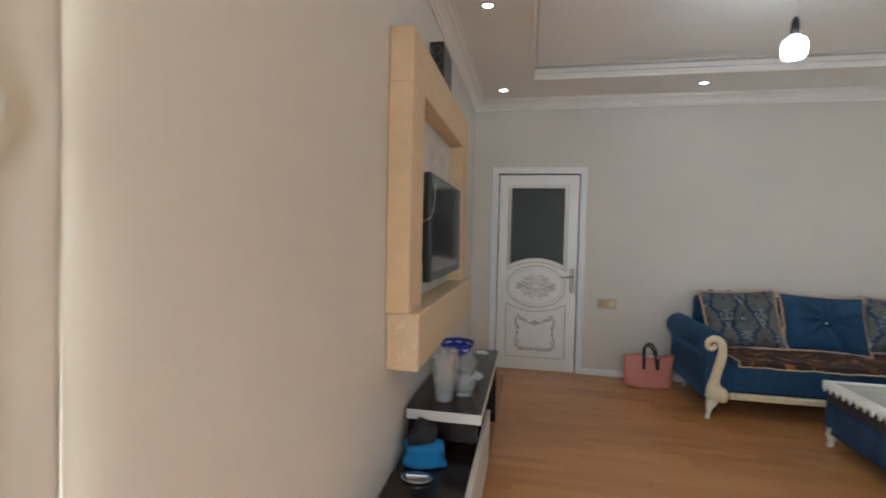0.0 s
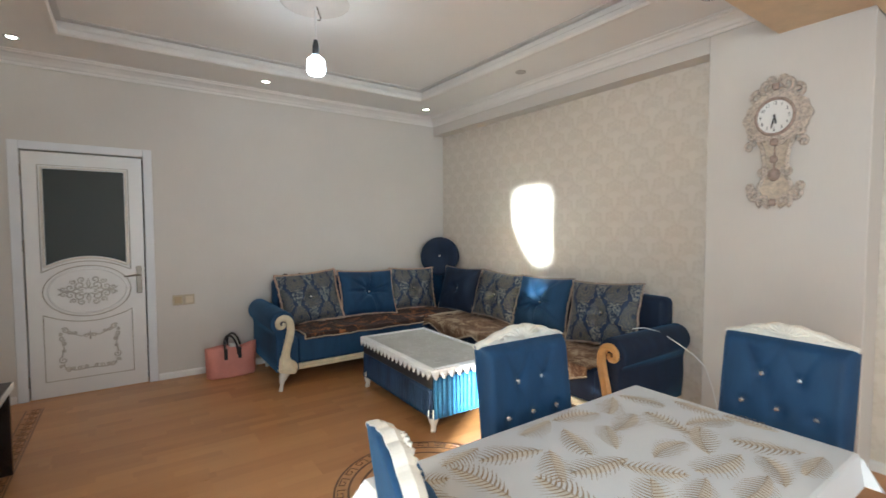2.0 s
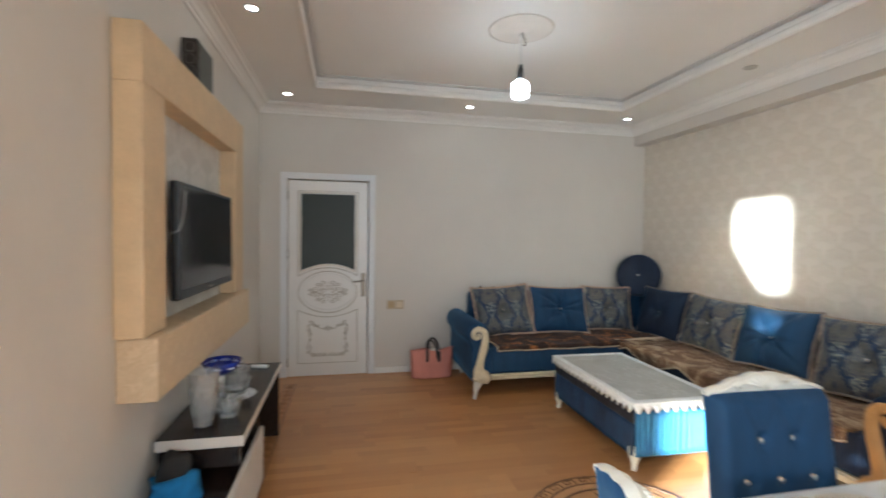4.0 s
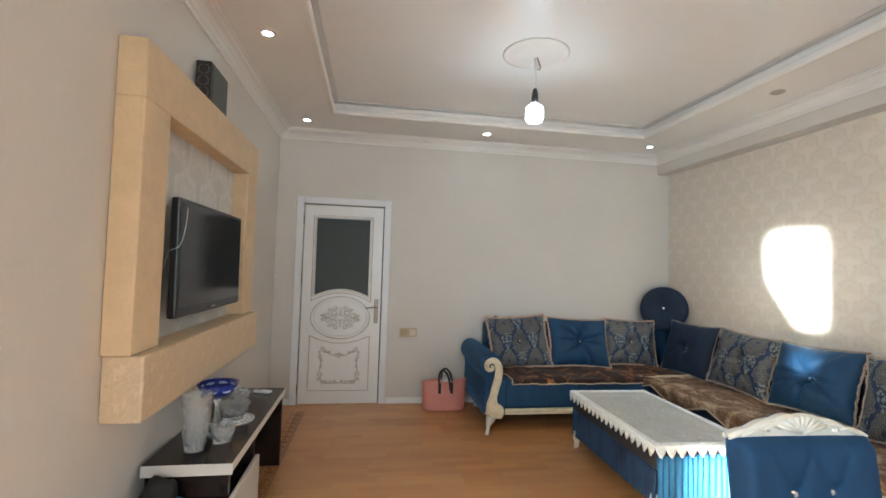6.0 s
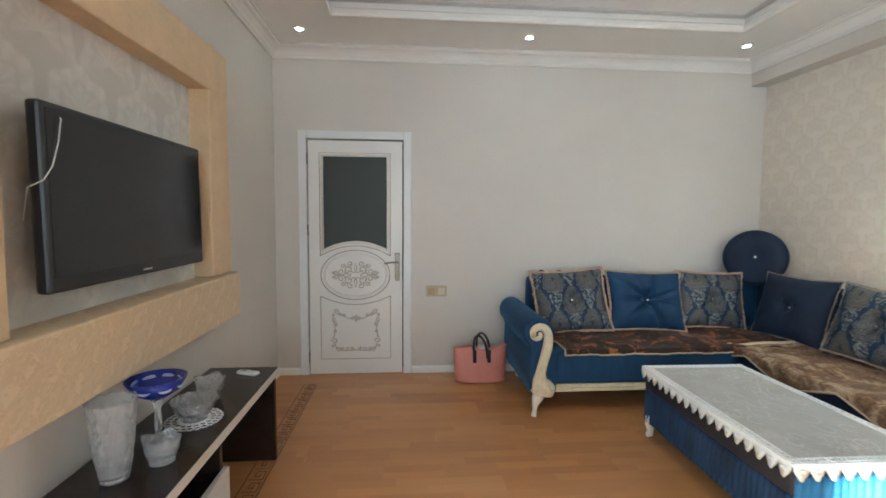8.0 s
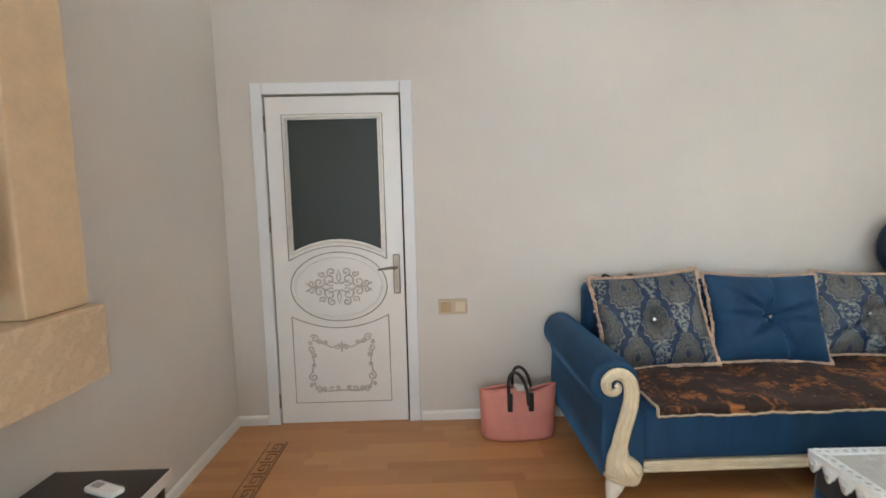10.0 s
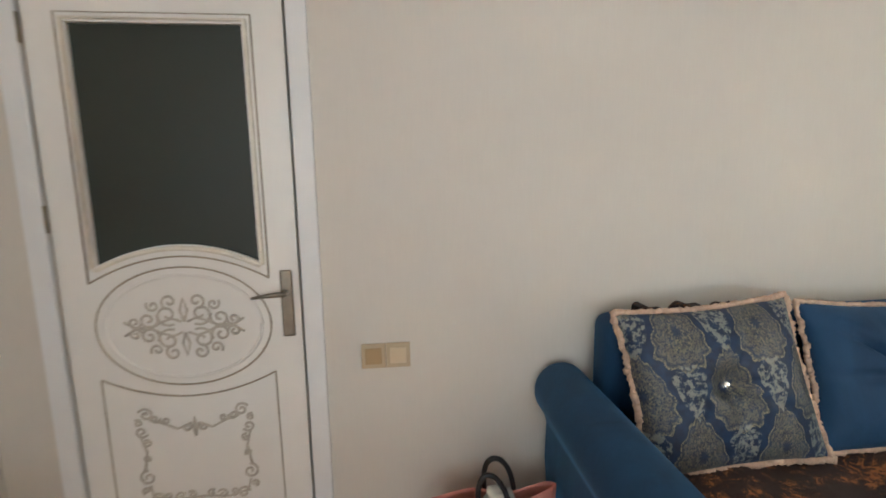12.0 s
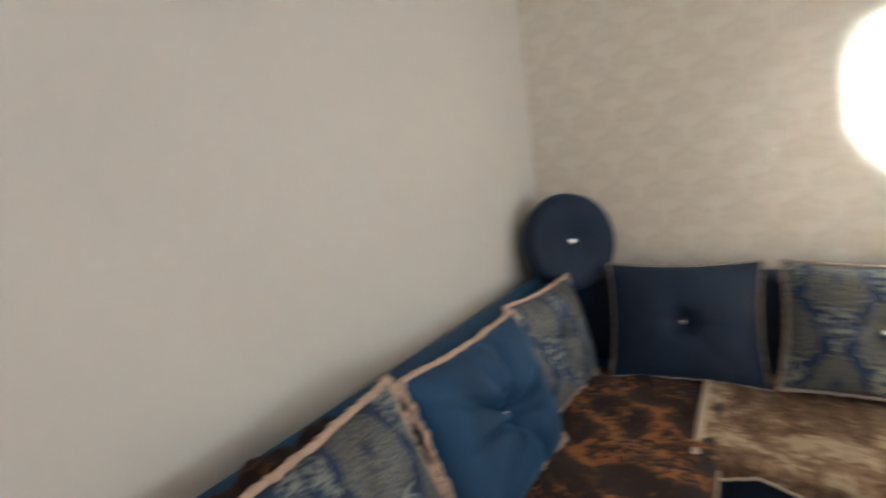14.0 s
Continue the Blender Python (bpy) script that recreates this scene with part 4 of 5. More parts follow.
part("lid", moved(box(-0.05, 0.05, -0.012, 0.012, 0.006, 0.022, 0.004), pose(-0.48, 1.475, 0.3005, 0, 0, 6)), SILVER, ash)

# ---- corner sofa ----
SX0, SX1 = 1.55, 2.88          # north part: inside of its arm, inner corner
SY0, SY1 = 3.42, 1.30          # seat front of the north part; inside of the east part's arm
sofa = thing("corner_sofa", "blue velvet corner sofa with cream carved scroll arms", "sofa", (2.6, 3.4, 0))


def soft_box(x0, x1, y0, y1, z0, z1, r=0.04, sag=0.0):
    bm = box(x0, x1, y0, y1, z0, z1, r, 4)
    return bm


part("seat", soft_box(SX0 - 0.02, XA - 0.03, SY0, Y1 - 0.03, 0.19, 0.43, 0.035), BLUE, sofa, "", True)
# East wing reuses the darker blue: its shade is put into the velvet's colour.
part("seat", soft_box(SX1, XA - 0.03, SY1 - 0.02, SY0 - 0.002, 0.19, 0.43, 0.035), BLUE_DEEP_AND_SHADED, sofa, "", True)
part("backrest", soft_box(SX0 - 0.03, XA - 0.03, 4.10, Y1 - 0.025, 0.25, 0.87, 0.05), BLUE, sofa, "", True)
part("backrest", soft_box(3.53, XA - 0.02, SY1 - 0.08, 4.099, 0.25, 0.87, 0.05), BLUE_DEEP_AND_SHADED, sofa, "", True)
part("base_rail", join(box(SX0 - 0.1, SX1, SY0 + 0.005, SY0 + 0.04, 0.135, 0.188, 0.008), tube([(SX0 - 0.1, SY0 + 0.003, 0.172), (SX1, SY0 + 0.003, 0.172)], 0.006), tube([(SX0 - 0.1, SY0 + 0.003, 0.150), (SX1, SY0 + 0.003, 0.150)], 0.006)), CREAM, sofa, "cream fluted base rail")
part("base_rail", join(box(SX1 + 0.005, SX1 + 0.04, SY1 - 0.1, SY0, 0.135, 0.188, 0.008), tube([(SX1 + 0.003, SY1 - 0.1, 0.172), (SX1 + 0.003, SY0, 0.172)], 0.006)), CREAM, sofa, "cream fluted base rail")
part("underside", join(box(SX0 - 0.05, XA - 0.05, SY0 + 0.045, Y1 - 0.05, 0.14, 0.1895), box(SX1 + 0.045, XA - 0.05, SY1 - 0.05, SY0 + 0.04, 0.141, 0.1893)), DARK_CLOTH, sofa)


def arm_parts(m, length, wood):
    """A rolled arm along local +y from its front at y = 0; its outer side is at -x. Body, roll, front scroll and foot."""
    prof = [(0.13, 0.15), (-0.055, 0.15), (-0.065, 0.30), (-0.060, 0.44), (-0.075, 0.50)]
    prof += [(-0.005 + 0.106 * math.cos(a), 0.572 + 0.106 * math.sin(a)) for a in [math.radians(d) for d in range(225, -46, -18)]]
    prof += [(0.085, 0.47), (0.13, 0.42)]
    bm = bmesh.new()
    a = [bm.verts.new((x, 0.035, z)) for x, z in prof]
    b = [bm.verts.new((x * 0.96, length, z)) for x, z in prof]
    bm.faces.new(a)
    bm.faces.new(b[::-1])
    for i in range(len(prof)):
        j = (i + 1) % len(prof)
        bm.faces.new((a[i], a[j], b[j], b[i]))
    bmesh.ops.recalc_face_normals(bm, faces=bm.faces)
    bmesh.ops.bevel(bm, geom=[e for e in bm.edges if abs(e.verts[0].co.y - e.verts[1].co.y) < 0.001], offset=0.018, segments=3, profile=0.5, affect="EDGES")
    # The oak-fronted east arm takes the blue with shade in it.
    arm = part("arm", moved(bm, m), BLUE if wood is CREAM else BLUE_DEEP_AND_SHADED, sofa, "", True)
    # carved front: a scroll at the top, a waist, and a broad base
    s = [(-0.012, 0.578), (0.004, 0.560), (-0.016, 0.540), (-0.046, 0.552), (-0.050, 0.592), (-0.016, 0.620), (0.026, 0.612), (0.052, 0.574), (0.057, 0.520), (0.047, 0.456), (0.027, 0.380), (0.010, 0.304), (0.006, 0.245), (0.026, 0.188), (0.020, 0.146)]
    rad = [0.012, 0.015, 0.018, 0.020, 0.023, 0.026, 0.029, 0.032, 0.034, 0.036, 0.035, 0.036, 0.054, 0.088, 0.070]
    fine, fr = [], []
    for i in range(len(s) - 1):
        p0, p1, p2, p3 = s[max(0, i - 1)], s[i], s[i + 1], s[min(len(s) - 1, i + 2)]
        for k in range(4):
            t = k / 4
            cr = lambda a, b, c, d: 0.5 * (2 * b + (c - a) * t + (2 * a - 5 * b + 4 * c - d) * t * t + (3 * b - a - 3 * c + d) * t ** 3)
            fine.append((cr(p0[0], p1[0], p2[0], p3[0]), cr(p0[1], p1[1], p2[1], p3[1])))
            fr.append(rad[i] + (rad[i + 1] - rad[i]) * t)
    fine.append(s[-1])
    fr.append(rad[-1])
    bmt = tube([(x, 0.018, z) for x, z in fine], fr, 14)
    for v in bmt.verts:
        v.co.y = 0.018 + (v.co.y - 0.018) * 0.55
    front = part("scroll", moved(bmt, m), wood, arm, "carved scroll front", True)
    carve = [tube([(x + o * r, 0.018 - 0.50 * r, z) for (x, z), r in zip(s[3:14], rad[3:14])], 0.005, 6) for o in (-0.55, 0.0, 0.55)]
    for k in range(-3, 4):
        t = math.radians(90 + 24 * k)
        carve.append(tube([(0.014, -0.014, 0.165), (0.014 + 0.035 * math.cos(t), -0.020, 0.165 + 0.035 * math.sin(t)), (0.014 + 0.062 * math.cos(t), -0.012, 0.165 + 0.058 * math.sin(t))], [0.006, 0.008, 0.004], 6))
    part("carving", moved(join(*carve), m), wood, front, "", True)
    foot = tube([(0.006, 0.03, 0.155), (-0.014, 0.016, 0.118), (-0.030, 0.006, 0.080), (-0.030, 0.008, 0.048), (-0.040, -0.004, 0.020), (-0.046, -0.012, 0.004)], [0.046, 0.036, 0.021, 0.014, 0.018, 0.016], 12)
    for v in foot.verts:
        v.co.z = max(0.0, v.co.z)
    part("foot", moved(foot, m), IVORY if wood is CREAM else wood, sofa, "", True)


arm_parts(pose(1.405, 3.345, 0), 0.90, CREAM)
arm_parts(Matrix.Translation((2.83, 1.20, 0)) @ Matrix(((0, 1, 0, 0), (1, 0, 0, 0), (0, 0, 1, 0), (0, 0, 0, 1))), 0.845, OAK)
for fx, fy in ((1.45, 4.15), (3.58, 1.27), (3.58, 4.15), (2.93, 3.5)):
    part("foot", moved(lathe([(0, 0), (0.018, 0), (0.022, 0.04), (0.035, 0.14), (0, 0.141)], 12), pose(fx, fy, 0)), IVORY, sofa, "", True)

# ---- throws on the seats ----


def throw_north(u, v):
    x = 1.60 + 1.82 * u
    wob = 0.012 * math.sin(x * 17) + 0.008 * math.sin(x * 41)
    s = v * 0.80
    if s < 0.66:
        y = 4.09 - s
        return Vector((x, y, 0.446 + 0.010 * math.sin(x * 9 + y * 6) + 0.006 * math.sin(x * 23 - y * 17)))
    d = s - 0.66
    return Vector((x, 3.43 - 0.022 * math.sin(min(1, d / 0.05) * 1.57), 0.444 - max(0, d - 0.02) * (0.32 + wob * 2)))


def throw_east(u, v):
    y = 3.47 - 2.10 * u
    tri = abs((u * 3.1 + 0.25) % 1.0 - 0.5) * 2
    s = v * 0.80
    if s < 0.66:
        x = 3.52 - s
        return Vector((x, y, 0.449 + 0.009 * math.sin(y * 9 + x * 6) + 0.005 * math.sin(y * 21 - x * 15)))
    d = s - 0.66
    return Vector((2.865 - 0.022 * math.sin(min(1, d / 0.05) * 1.57), y, 0.447 - max(0, d - 0.02) * (0.25 + 0.95 * tri)))


def hem(fn, n, r, v=1.0, u0=0.0, u1=1.0):
    return tube([fn(u0 + (u1 - u0) * i / n, v) + Vector((0, 0, 0.002 * math.sin(i * 1.9))) for i in range(n + 1)], r, 6)


def side_hem(fn, u, r):
    return tube([fn(u, i / 40) + Vector((0, 0, 0.003)) for i in range(41)], r, 6)


th = thing("plush_throw", "dark brown plush throw spread on the sofa seat", "throw", (2.4, 3.8, 0.44))
part("cloth", sheet(throw_north, 70, 36, (0, 0.003, -0.010)), FUR_DARK, th, "", True)
part("fringe", join(hem(throw_north, 110, 0.006), side_hem(throw_north, 0.0, 0.007)), plain("straw_fringe", (0.50, 0.40, 0.29), 0.9, vary=0.2, scale=40, bump=0.6), th, "straw-coloured fringe", True)
th = thing("plush_throw", "tan patterned plush throw with fringe on the sofa seat", "throw", (3.2, 2.4, 0.44))
part("cloth", sheet(throw_east, 90, 36, (0.003, 0, -0.010)), FUR_LIGHT, th, "", True)
part("fringe", join(hem(throw_east, 140, 0.006), side_hem(throw_east, 0.0, 0.014)), plain("cream_fringe", (0.56, 0.45, 0.32), 0.9, vary=0.2, scale=40, bump=0.6), th, "cream fringe", True)

# ---- cushions ----


def pillow_point(u, v, w, h, d, side, crease, button=True):
    """u, v in -1..1; side is +1 for the face and -1 for the back."""
    pinch = 0.07
    x = w / 2 * u * (1 - pinch * (1 - v * v) * abs(u))
    z = h / 2 * v * (1 - pinch * (1 - u * u) * abs(v))
    t = ((1 - abs(u) ** 2.6) * (1 - abs(v) ** 2.6)) ** 0.55 * d / 2
    r = math.hypot(u, v * h / w)
    if button:
        t *= 1 - 0.70 * math.exp(-(r / 0.17) ** 2)
        a = math.atan2(v, u)
        R = math.hypot(x, z)
        for k, fold in enumerate((0.25, 1.05, 1.75, 2.55, 3.45, 4.2, 4.95, 5.75)):
            off = (a - fold - 0.35 * math.sin(w * 40 + k) + math.pi) % (2 * math.pi) - math.pi
            if abs(off) < 1.2:
                reach = 0.17 + 0.05 * math.sin(k * 2.3 + w * 30)
                t -= crease * 0.050 * math.exp(-(R * math.sin(off) / (0.008 + 0.05 * R)) ** 2) * math.exp(-(R / reach) ** 2) * min(1, R / 0.03) * min(1, t / 0.03)
    t += 0.004 * noise.noise(Vector((x * 9, z * 9, side * 3 + w)))
    return Vector((x, -side * max(t, 0.0), z))


def cushion(label, w, h, d, m, mat, edge=None, crease=1.0, thick=0.0075):
    th = thing("cushion", label, "cushion", group="sofa cushions")
    n = 52
    bm = bmesh.new()
    grid = {}
    for side in (1, -1):
        for i in range(n + 1):
            for j in range(n + 1):
                rim = i in (0, n) or j in (0, n)
                if side == -1 and rim:
                    grid[side, i, j] = grid[1, i, j]
                else:
                    s = lambda k: 0.5 * math.sin((k / n - 0.5) * math.pi) + (k / n - 0.5)
                    grid[side, i, j] = bm.verts.new(pillow_point(s(i), s(j), w, h, d, side, crease))
    for side in (1, -1):
        for i in range(n):
            for j in range(n):
                q = (grid[side, i, j], grid[side, i + 1, j], grid[side, i + 1, j + 1], grid[side, i, j + 1])
                if len(set(q)) == 4:
                    bm.faces.new(q if side == 1 else q[::-1])
    bmesh.ops.recalc_face_normals(bm, faces=bm.faces)
    part("cover", bm, mat, th, "", True)
    f = pillow_point(0, 0, w, h, d, 1, crease)
    part("button", moved(lathe([(0, 0.010), (0.009, 0.008), (0.014, 0.002), (0.014, -0.004), (0, -0.005)], 12), Matrix.Translation(f + Vector((0, -0.002, 0))) @ pose(0, 0, 0, 90)), GEM, th, "crystal button")
    if edge:
        pts, rad = [], []
        k = 90
        for a, b in (((-1, -1), (1, -1)), ((1, -1), (1, 1)), ((1, 1), (-1, 1)), ((-1, 1), (-1, -1))):
            for i in range(k):
                u, v = a[0] + (b[0] - a[0]) * i / k, a[1] + (b[1] - a[1]) * i / k
                p = pillow_point(u, v, w, h, d, 1, crease)
                p += Vector((u, 0, v)) * 0.006 + Vector((random.uniform(-1, 1), random.uniform(-1, 1), random.uniform(-1, 1))) * thick * 0.35 + Vector((0, 0.5 * thick * math.sin(len(pts) * 0.35 + 2 * math.sin(len(pts) * 0.11)), 0))
                pts.append(p)
                rad.append(thick * random.uniform(0.75, 1.35))
        part("fringe", tube(pts, rad, 6, True), edge, th, "", True)
    th.matrix_basis = m
    return th


def leaning(x, y, z, yaw, tilt=14, roll=0):
    return Matrix.Translation((x, y, z)) @ pose(0, 0, 0, 0, 0, yaw) @ pose(0, 0, 0, -tilt, 0, 0) @ pose(0, 0, 0, 0, roll, 0)


cushion("navy and gold brocade cushion with peach fringe", 0.61, 0.52, 0.19, leaning(1.835, 3.965, 0.686, -2, 22, -4), BROCADE, FRINGE, 0.35, 0.0105)
cushion("plain blue velvet cushion with a crystal button", 0.64, 0.49, 0.24, leaning(2.475, 3.97, 0.682, 0, 19, 2), BLUE, FRINGE, 1.5, 0.009)
cushion("navy and gold brocade cushion with peach fringe", 0.56, 0.47, 0.18, leaning(3.06, 3.99, 0.682, -4, 14, 2), BROCADE, FRINGE, 0.4)
cushion("deep blue velvet cushion with a crystal button", 0.58, 0.50, 0.20, leaning(3.42, 3.56, 0.690, -84, 16, 0), BLUE_DEEP_AND_SHADED, FRINGE_GREY, 0.12, 0.004)
cushion("navy and gold brocade cushion with taupe fringe", 0.58, 0.48, 0.18, leaning(3.43, 2.93, 0.695, -86, 18, 3), BROCADE, FRINGE_GREY, 0.4)
cushion("bright blue velvet cushion with a crystal button", 0.60, 0.48, 0.23, leaning(3.43, 2.31, 0.700, -88, 18, -2), BLUE, FRINGE_GREY)
cushion("navy and gold brocade cushion with taupe fringe", 0.60, 0.50, 0.18, leaning(3.42, 1.66, 0.705, -84, 18, -3), BROCADE, FRINGE_GREY, 0.4)
fold = thing("folded_throw", "brown plush throw folded behind the sofa cushion", "throw", (1.80, 4.088, 0.70))


def tucked(u, v):
    x = 1.62 + 0.36 * u
    a = math.pi * v
    return Vector((x, 4.118 + 0.034 * math.cos(a) + 0.006 * math.sin(u * 17), 0.72 + 0.188 * min(1, math.sin(a) * 1.6) + 0.010 * math.sin(u * 13 + 1) + 0.006 * math.sin(u * 31)))


part("cloth", sheet(tucked, 60, 20, (0, -0.004, 0)), FUR_DARK, fold, "", True)
rc = thing("round_cushion", "round deep blue velvet cushion on the sofa corner", "cushion", group="sofa cushions")
prof = [(0, 0.030)] + [(0.02 + 0.19 * math.sin(a), 0.022 + 0.045 * math.sin(min(1.0, a / 0.9) * 1.57) * math.cos(max(0, a - 0.6))) for a in [0.1 * k for k in range(1, 15)]]
prof += [(0.218, 0.012), (0.222, 0.0), (0.218, -0.012)] + [(r, -z) for r, z in prof[1:][::-1]] + [(0, -0.030)]
part("cover", moved(lathe(prof, 40), pose(0, 0, 0, 90)), BLUE_DEEP_AND_SHADED, rc, "", True)
part("button", moved(lathe([(0, 0.012), (0.010, 0.009), (0.016, 0.002), (0.016, -0.004), (0, -0.005)], 12), pose(0, -0.034, 0, 90)), GEM, rc, "crystal button")
rc.matrix_basis = Matrix.Translation((3.49, 4.05, 1.035)) @ pose(0, 0, 0, 0, 0, -38) @ pose(0, 0, 0, -10) @ Matrix.Scale(1.08, 4)

# ---- coffee table with its cloth ----
ct = thing("coffee_table", "low blue velvet coffee table with gathered skirt and ivory legs", "table")
TW, TL, TH = 0.62, 1.11, 0.432


def pleats(length, n, amp, z0, z1, seed):
    """A gathered strip along local x, its face towards -y."""
    def at(u, v):
        w = amp * (0.7 + 0.3 * v) * math.sin(u * n * 2 * math.pi + 1.2 * math.sin(u * 17 + seed)) + 0.004 * noise.noise(Vector((u * 12, v * 2, seed)))
        return Vector(((u - 0.5) * length, w - 0.006 * (1 - v), z0 + (z1 - z0) * v))
    return sheet(at, n * 10, 6, (0, 0.006, 0))


part("top", box(-TW / 2, TW / 2, -TL / 2, TL / 2, TH - 0.131, TH, 0.012), BAND, ct, "dark grey-brown upholstered top")
part("body", box(-TW / 2 + 0.02, TW / 2 - 0.02, -TL / 2 + 0.02, TL / 2 - 0.02, 0.125, TH - 0.132), BLUE_DEEP_AND_SHADED, ct)
# End skirts carry the sun in a paler blue; side skirts carry shade.
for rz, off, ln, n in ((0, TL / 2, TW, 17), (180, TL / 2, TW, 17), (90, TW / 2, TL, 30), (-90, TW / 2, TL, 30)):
    part("skirt", moved(pleats(ln - 0.02, n, 0.006, 0.105, TH - (0.132 if abs(rz) == 90 else 0.05), rz), pose(0, 0, 0, 0, 0, rz) @ Matrix.Translation((0, -off + (0.006 if abs(rz) == 90 else -0.008), 0))), SATIN_SHADED if abs(rz) == 90 else SATIN_SUNLIT, ct, "gathered blue satin skirt", True)
for sx in (-1, 1):
    for sy in (-1, 1):
        leg = tube([(0, 0, 0.135), (0.016, 0, 0.108), (0.030, 0, 0.075), (0.026, 0, 0.045), (0.030, 0, 0.020), (0.044, 0, 0.008)], [0.052, 0.046, 0.030, 0.019, 0.020, 0.016], 12)
        for v in leg.verts:
            v.co.z = max(0, v.co.z)
        ang = math.degrees(math.atan2(sy, sx))
        part("leg", moved(leg, pose(sx * (TW / 2 - 0.05), sy * (TL / 2 - 0.05), 0, 0, 0, ang)), IVORY, ct, "ivory carved cabriole leg", True)
CTM = pose(2.287, 2.485, 0, 0, 0, -0.8)
ct.matrix_basis = CTM
tc = thing("lace_tablecloth", "grey-white embroidered cloth with a scalloped lace edge", "tablecloth")
CW, CL, CZ = 0.645, 1.135, TH + 0.001


def cloth_top(u, v):
    x, y = (u - 0.5) * CW, (v - 0.5) * CL
    return Vector((x, y, CZ + 0.005 + 0.0022 * noise.noise(Vector((x * 14, y * 14, 0))) + 0.0012 * noise.noise(Vector((x * 40, y * 40, 3)))))


part("cloth", sheet(cloth_top, 50, 90, (0, 0, -0.003)), CLOTH, tc, "grey-white embroidered cloth", True)


def lace_strip(length, drop=0.066):
    """A band of ringed eyelets lying on the cloth's rim, and filled lobes with a toothed, pointed hem hanging from it."""
    n = max(3, round(length / 0.062))
    p = length / n
    lean = lambda z: -0.003 + 0.12 * z
    bms = [box(-length / 2, length / 2, -0.004, 0.006, -0.008, 0.006, 0.002), box(-length / 2 + 0.03, length / 2 - 0.03, 0.034, 0.040, 0.002, 0.0075, 0.001)]
    for i in range(n):
        cx = -length / 2 + p * (i + 0.5)
        for k in (-0.25, 0.25):
            bms.append(tube([(cx + p * k + p * 0.21 * math.cos(a), 0.020 + 0.014 * math.sin(a), 0.006) for a in [math.pi * j / 5 for j in range(10)]], 0.0042, 5, True))
        hem_ = []
        for j in range(17):
            q = -1 + j / 8
            tooth = 0.005 * abs(math.sin(j * math.pi / 4 + 0.4))
            hem_.append((cx + p * 0.49 * q, -0.016 - (drop - 0.022) * (1 - abs(q) ** 1.5) - tooth))
        plate = bmesh.new()
        rows_ = [[plate.verts.new((x, lean(z) + dy, z)) for x, z in hem_] for dy in (0.0, 0.003)]
        tops = [[plate.verts.new((x, lean(-0.004) + dy, -0.004)) for x, z in hem_] for dy in (0.0, 0.003)]
        for r, t in zip(rows_, tops):
            for a, b, c, d in zip(r, r[1:], t[1:], t):
                plate.faces.new((a, b, c, d))
        for a, b, c, d in zip(rows_[0], rows_[0][1:], rows_[1][1:], rows_[1]):
            plate.faces.new((a, b, c, d))
        bmesh.ops.recalc_face_normals(plate, faces=plate.faces)
        bms.append(plate)
        flower = [(cx + 0.013 * math.cos(a), -0.026 + 0.010 * math.sin(a)) for a in [math.pi * j / 5 for j in range(10)]]
        bms.append(tube([(x, lean(z) - 0.002, z) for x, z in flower], 0.0032, 5, True))
    return join(*bms)


for rz, off, ln in ((0, CL / 2, CW), (180, CL / 2, CW), (90, CW / 2, CL), (-90, CW / 2, CL)):
    part("lace_edge", moved(lace_strip(ln), pose(0, 0, CZ + 0.004, 0, 0, rz) @ Matrix.Translation((0, -off, 0))), LACE, tc, "white scalloped lace", True)
emb = []
for k in range(26):
    cx, cy, r = random.uniform(-0.2, 0.2), random.uniform(-0.45, 0.45), random.uniform(0.02, 0.06)
    a0 = random.uniform(0, 6.28)
    emb.append(tube([(cx + r * (1 - 0.03 * i) * math.cos(a0 + 0.35 * i), cy + 1.3 * r * (1 - 0.03 * i) * math.sin(a0 + 0.35 * i), CZ + 0.0062) for i in range(14)], 0.0032, 5, False, 0.35))
tagged(part("embroidery", join(*emb), STITCH, tc, "raised tone-on-tone embroidery", True), kind="stuff")
tc.matrix_basis = CTM

# ---- dining table, cloth and chairs ----
DT = thing("dining_table", "dining table under a printed oilcloth", "table", (1.36, 0.11, 0))
DX_0, DX_1, DY_0, DY_1, DZ_T = 0.82, 2.005, -0.18, 0.49, 0.745
part("tabletop", box(DX_0, DX_1, DY_0, DY_1, DZ_T - 0.03, DZ_T, 0.004), IVORY, DT)
for lx in (DX_0 + 0.08, DX_1 - 0.08):
    for ly in (DY_0 + 0.08, DY_1 - 0.08):
        part("leg", moved(lathe([(0, 0), (0.022, 0), (0.026, 0.03), (0.018, 0.08), (0.034, 0.35), (0.028, 0.5), (0.040, 0.6), (0.040, 0.7149), (0, 0.7149)], 14), pose(lx, ly, 0)), IVORY, DT, "", True)
oc = thing("oilcloth", "white oilcloth printed with beige feather leaves", "tablecloth", (1.36, 0.11, DZ_T))
OX0, OX1, OY0, OY1, OZ = DX_0 - 0.01, DX_1 + 0.01, DY_0 - 0.01, DY_1 + 0.01, DZ_T + 0.004


